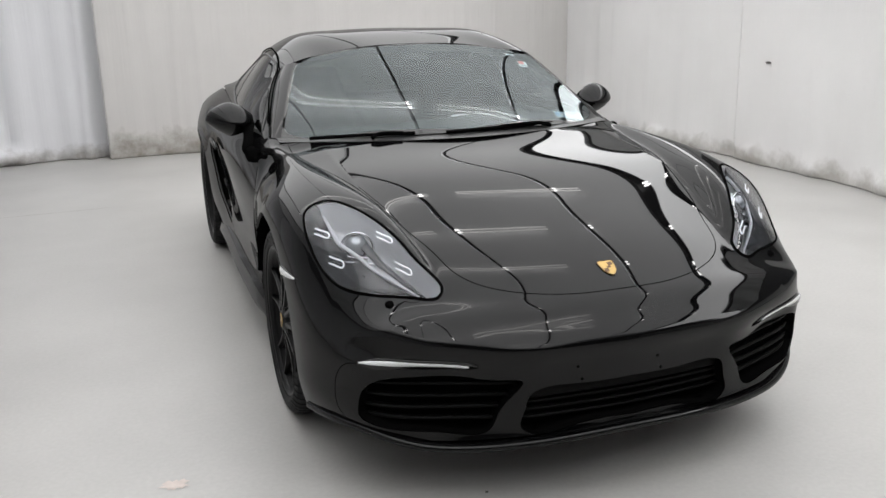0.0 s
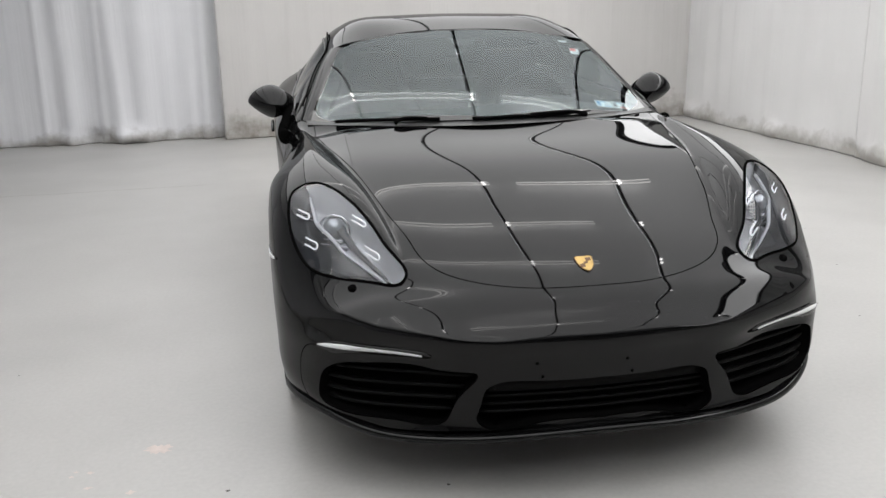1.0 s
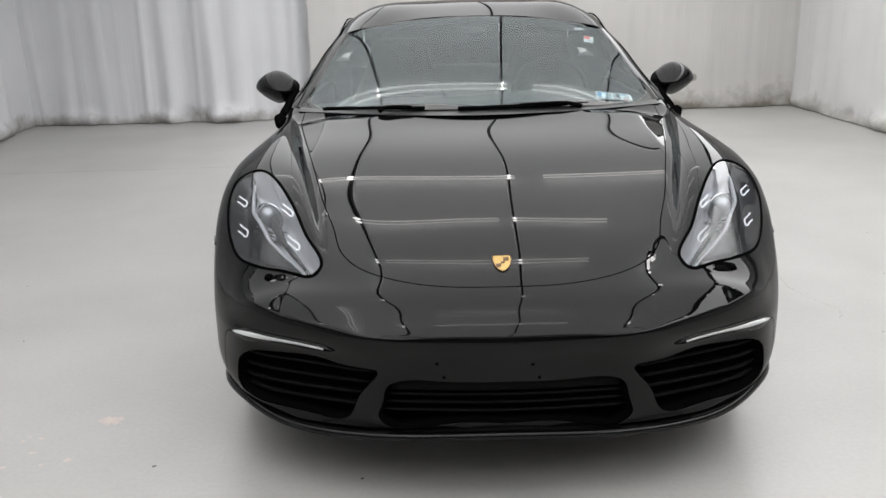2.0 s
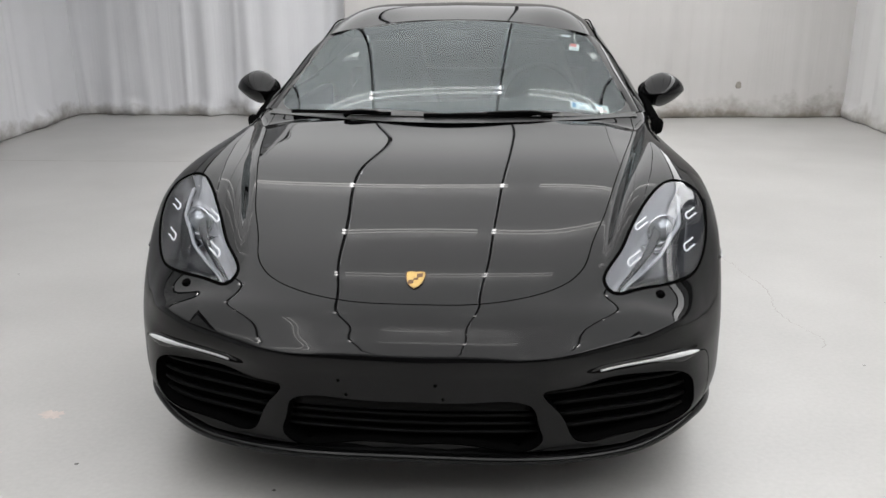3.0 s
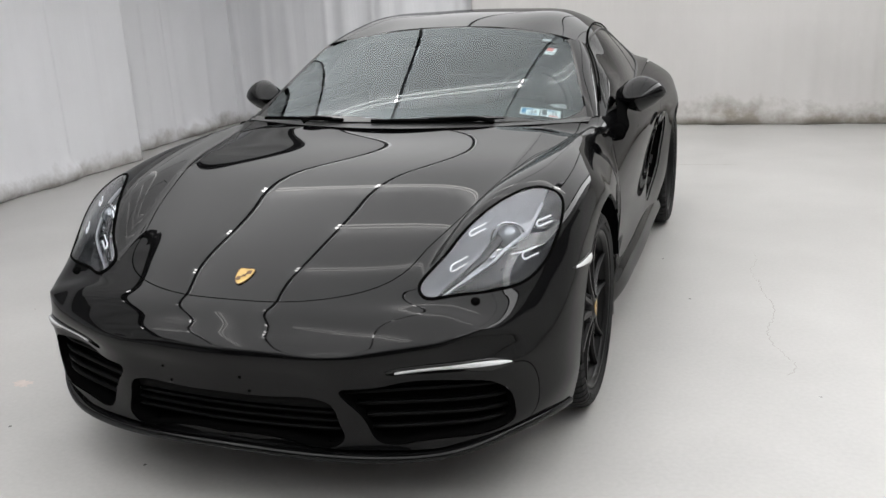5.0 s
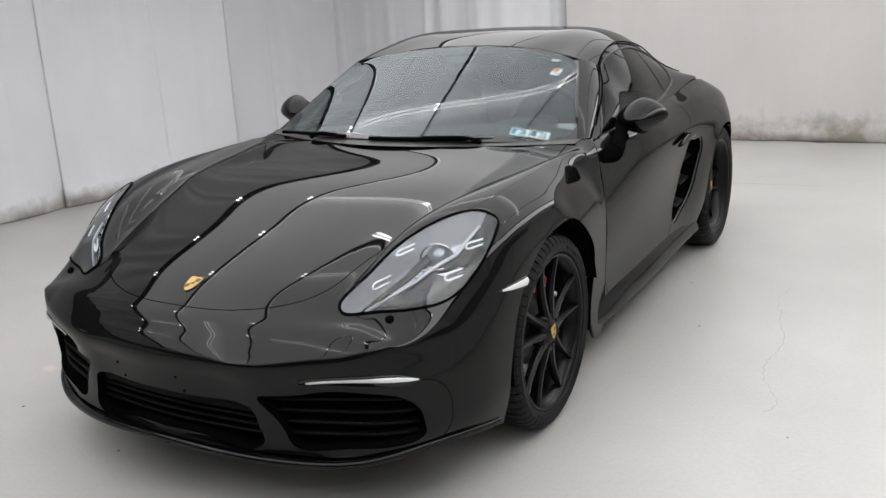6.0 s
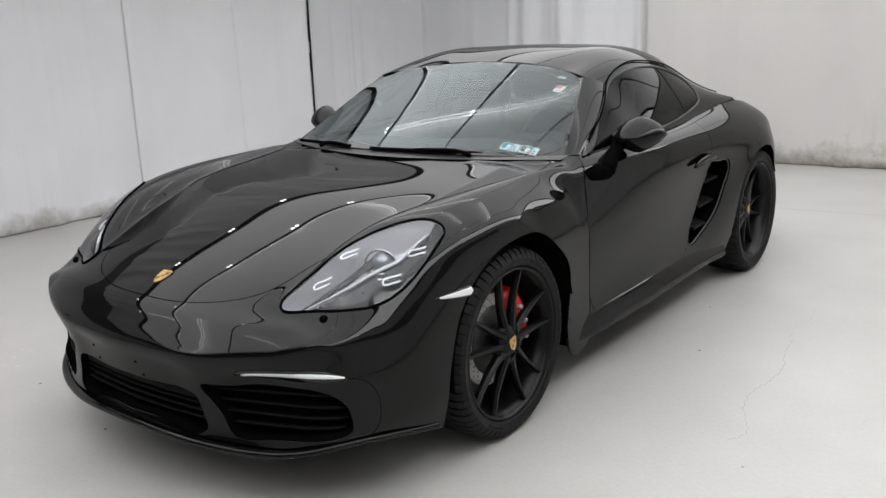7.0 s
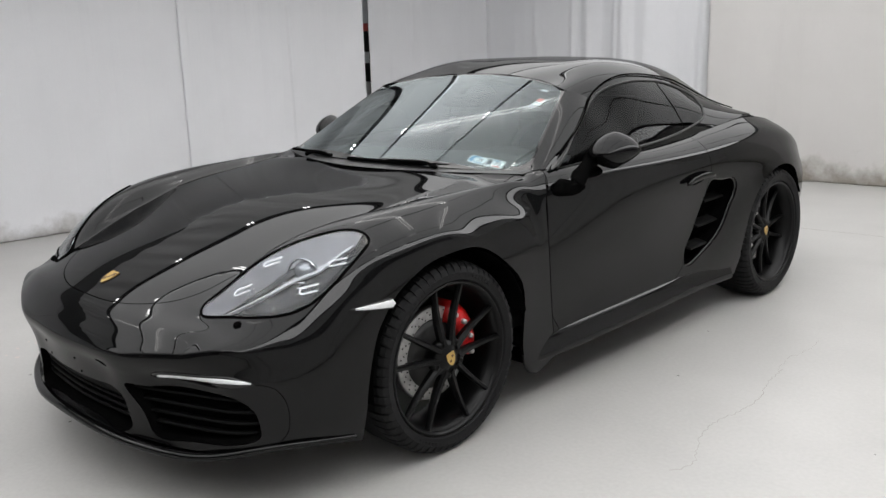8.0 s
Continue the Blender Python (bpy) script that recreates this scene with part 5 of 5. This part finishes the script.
def steering_wheel():
    m = Matrix.Translation((.37, 1.12, .865)) @ Euler((radians(68), 0, 0)).to_matrix().to_4x4()
    ring = tube([m @ Vector((.178 * math.cos(a), .178 * math.sin(a), 0)) for a in np.linspace(0, 6.2832, 40, endpoint=False)], .015, 10, closed=True)
    wheel_ob = part("steering_wheel", ring, LEATHER, car, "black three-spoke steering wheel")
    part("wheel_centre", moved(box((.13, .11, .05), (0, 0, -.01), .02, 3), m), LEATHER, wheel_ob)
    for a in (0, math.pi, -math.pi / 2):
        part("wheel_arm", tube([m @ Vector((.05 * math.cos(a), .05 * math.sin(a), -.01)), m @ Vector((.17 * math.cos(a), .17 * math.sin(a), 0))], .012, 8, flat=1.6), SILVER, wheel_ob)


def seat(x):
    back = [(.0, 1.40, .52), (.0, 1.50, .70), (.0, 1.58, .90), (.0, 1.63, 1.02), (.0, 1.66, 1.10)]
    width = [.25, .26, .25, .17, .13]
    c = curve(back, 16)
    w = np.interp(np.linspace(0, 1, 16), np.linspace(0, 1, 5), width)
    rows = [[(x + k * ww, y + d, z) for k, d in ((-1, .02), (-.92, -.05), (-.6, -.03), (0, -.01), (.6, -.03), (.92, -.05), (1, .02), (.8, .09), (0, .11), (-.8, .09))] for (_, y, z), ww in zip(c, w)]
    bm = grid_mesh(np.array(rows), close_v=True)
    bm.verts.ensure_lookup_table()
    bm.faces.new([bm.verts[15 * 10 + i] for i in range(10)])
    bmesh.ops.recalc_face_normals(bm, faces=bm.faces[:])
    ob = part("seat", bm, LEATHER, car, "black leather bucket seat")
    part("cushion", box((.5, .5, .14), (x, 1.22, .44), .05, 3), LEATHER, ob)
    return ob


steering_wheel()
seat(.37), seat(-.37)
part("rear_shelf", join(box((1.3, .08, .48), (0, 1.93, .70), .02), box((1.1, .8, .03), (0, 2.3, .82), .01)), DASH, car, smooth=False)
part("cabin_floor", box((1.4, 1.5, .05), (0, 1.2, .30)), DASH, car, smooth=False)
both("door_trim", box((.05, 1.15, .42), (.755, 1.22, .66), .02), LEATHER, car)
both("headliner", grid_mesh(np.array([[(x, y, z - .02) for x, z in ((.02, zz), (.3, zz - .01), (.5, zz - .05))] for y, zz in ((1.14, 1.215), (1.4, 1.255), (1.7, 1.262), (2.05, 1.235))])), DASH, car)
mirror_in = part("inside_mirror", moved(box((.21, .03, .065), (0, 0, 0), .014, 3), Matrix.Translation((0, .99, 1.115)) @ Euler((.2, 0, .12)).to_matrix().to_4x4()), GLOSS_BLACK, car, "black inside mirror")
part("mirror_foot", tube([(0, 1.0, 1.13), (0, 1.01, 1.165)], [.012, .022], 8), TRIM, mirror_in)
p, n = on_surface(screen, XZ, [(0, 1.185)])
part("sensor_housing", plate([(-.06, .02), (.06, .02), (.045, -.035), (.02, -.05), (-.02, -.05), (-.045, -.035)], .004, p[0] - n[0] * .008, n[0], (0, .6, 1)), TRIM, mirror_in, smooth=False)

# Stickers behind the windshield.


def sticker(name, x, z, w, h, mat, label, tilt=0.0, lift=-.004):
    p, n = on_surface(screen, XZ, [(x, z)])
    o = [(-w / 2, -h / 2), (w / 2, -h / 2), (w / 2, h / 2), (-w / 2, h / 2)]
    c, s = math.cos(tilt), math.sin(tilt)
    ob = part(name, plate([(a * c - b * s, a * s + b * c) for a, b in o], .0008, p[0] + n[0] * lift, n[0], (0, .5, 1), 0), mat, windshield, label, False)
    return ob, Vector(p[0] + n[0] * (lift + .001)), Vector(n[0]), tilt


def on_sticker(base, dx, dy, w, h, mat):
    ob, at, n, tilt = base
    y = (Vector((0, .5, 1)) - n * Vector((0, .5, 1)).dot(n)).normalized()
    x = y.cross(n)
    c, s = math.cos(tilt), math.sin(tilt)
    o = [(-w / 2 + dx, -h / 2 + dy), (w / 2 + dx, -h / 2 + dy), (w / 2 + dx, h / 2 + dy), (-w / 2 + dx, h / 2 + dy)]
    part("print", plate([(a * c - b * s, a * s + b * c) for a, b in o], .0005, at, n, (0, .5, 1), 0), mat, ob, "", False)


def year(base, dx, dy, size):
    """The printed year on a sticker."""
    ob, at, n, tilt = base
    y = (Vector((0, .5, 1)) - n * Vector((0, .5, 1)).dot(n)).normalized()
    x = y.cross(n)
    cu = bpy.data.curves.new("year", "FONT")
    cu.body, cu.size, cu.align_x, cu.align_y, cu.extrude = "25", size, "CENTER", "CENTER", .0003
    t = new("year", cu)
    cu.materials.append(DARK_INK)
    m = Matrix((x, y, n)).transposed().to_4x4()
    m.translation = at + n * .0008
    t.matrix_basis = m @ Matrix.Rotation(tilt, 4, "Z") @ Matrix.Translation((dx, dy, 0))
    t.parent = ob


for x, z, ink in ((.514, .930, BLUE_INK), (.592, .919, DARK_INK)):
    st = sticker("inspection_sticker", x, z, .076, .046, PAPER, "white inspection sticker with a printed year", -.10)
    on_sticker(st, -.024, .001, .018, .034, ink)
    on_sticker(st, .0, .016, .028, .006, BLUE_INK)
    on_sticker(st, .012, -.016, .034, .005, RED_INK if ink is DARK_INK else BLUE_INK)
    year(st, .014, .0, .026)
st = sticker("paper_tag", .508, 1.128, .042, .052, PAPER, "white paper tag with a red panel", -.2)
on_sticker(st, -.006, .012, .026, .024, RED_INK)
on_sticker(st, .004, -.012, .028, .004, DARK_INK)
st = sticker("clear_tag", .475, 1.170, .042, .016, SILVER, "small grey label", -.12)

# ---- marks on the floor and things beside the curtains ----


def ribbon(points, width, mat, name, label):
    pts = curve([(x, y, .0015) for x, y in points], max(12, len(points) * 8))
    rng = random.Random(len(points))
    pts[:, 0] += [rng.uniform(-.006, .006) for _ in pts]
    pts[:, 1] += [rng.uniform(-.006, .006) for _ in pts]
    d = np.gradient(pts, axis=0)
    s = np.stack([-d[:, 1], d[:, 0], 0 * d[:, 0]], 1)
    s /= np.linalg.norm(s, axis=1, keepdims=True)
    w = np.array([width * rng.uniform(.4, 1) for _ in pts])[:, None]
    ob = part(name, grid_mesh(np.stack([pts - s * w, pts + s * w], 1)), mat, floor)
    return tagged(ob, label)


ribbon([(1.398, 1.444), (1.417, 1.257), (1.45, 1.13), (1.456, .94), (1.433, .78), (1.45, .66), (1.50, .53), (1.53, .43), (1.50, .36)], .0022, CRACK, "crack", "fine crack in the floor")
ribbon([(1.39, 1.42), (1.36, 1.6), (1.38, 1.74), (1.37, 1.9)], .0012, CRACK, "crack", "fine crack in the floor")
ribbon([(LEFT + .2, 3.745), (-2.9, 3.79), (-1.5, 3.86)], .006, CRACK, "floor_joint", "fine joint in the floor")
ribbon([(-.3, 4.12), (.3, 4.19), (.9, 4.25), (1.25, 4.28)], .006, CRACK, "floor_joint", "fine joint in the floor")


def blotch(x, y, r, mat, name, label, seed, rough=.35):
    rng = random.Random(seed)
    n = 22
    bm = bmesh.new()
    bm.faces.new([bm.verts.new((x + r * (1 + rng.uniform(-rough, rough)) * math.cos(6.2832 * k / n), y + r * .8 * (1 + rng.uniform(-rough, rough)) * math.sin(6.2832 * k / n), .0014)) for k in range(n)])
    tagged(part(name, bm, mat, floor, smooth=False), label)


blotch(-1.285, -.41, .040, STAIN, "stain", "reddish stain on the floor", 1)
rng = random.Random(8)
for k in range(7):
    blotch(-1.45 + rng.uniform(-.12, .12), -.60 + rng.uniform(-.1, .1), rng.uniform(.006, .014), STAIN, "stain", "faint scuff on the floor", 20 + k, .6)
for x, y, r in ((1.103, 1.103, .006), (.924, 1.698, .005), (-.413, -.80, .006), (-1.05, -.706, .006), (1.6, .2, .004), (-2.2, 1.0, .005), (2.2, 1.6, .005), (-1.9, .3, .004), (1.95, .9, .004)):
    blotch(x, y, r, DIRT, "speck", "dark speck on the floor", int(abs(x * 1000)), .5)

post = thing("striped_post", "narrow black and white banded post behind the curtain gap", "post", (LEFT - .32, 4.36, 0))
for k, (z0, z1, m) in enumerate(((0, .55, PAPER), (.55, .98, SILVER), (.98, 1.18, TRACK), (1.18, 1.30, PAPER), (1.30, 1.52, TRACK), (1.52, 1.60, RED_INK), (1.60, 2.2, PAPER))):
    part("band", box((.10, .10, z1 - z0 - .002), (0, 0, (z0 + z1) / 2), .004), m, post, smooth=False)


def cloth_mark(x, y, z, w, h, way, seed, name, label, mat):
    """An uneven flat mark on a hanging cloth; way is the direction on plan along the cloth."""
    rng = random.Random(seed)
    d = Vector((*way, 0)).normalized()
    bm = bmesh.new()
    n = 26
    bm.faces.new([bm.verts.new(Vector((x, y, z)) + d * (w / 2 * (1 + rng.uniform(-.2, .2)) * math.cos(6.2832 * k / n)) + Vector((0, 0, h / 2 * (1 + rng.uniform(-.2, .2)) * math.sin(6.2832 * k / n)))) for k in range(n)])
    ob = part(name, bm, mat, None, label, False)
    return tagged(ob, label, "mark", kind="structure")


WATER_MARK = material("brown_water_mark", (0.33, 0.305, 0.27), 0.9, grain=0.5, grain_size=14)
cloth_mark(2.59, 6.462, .34, .06, .08, (1, 0), 3, "damp_stain", "brown damp stain on the flat backdrop", WATER_MARK)
cloth_mark(3.852, 3.20, .885, .075, .022, (0, 1), 4, "torn_spot", "small dark tear in the white curtain", DIRT)
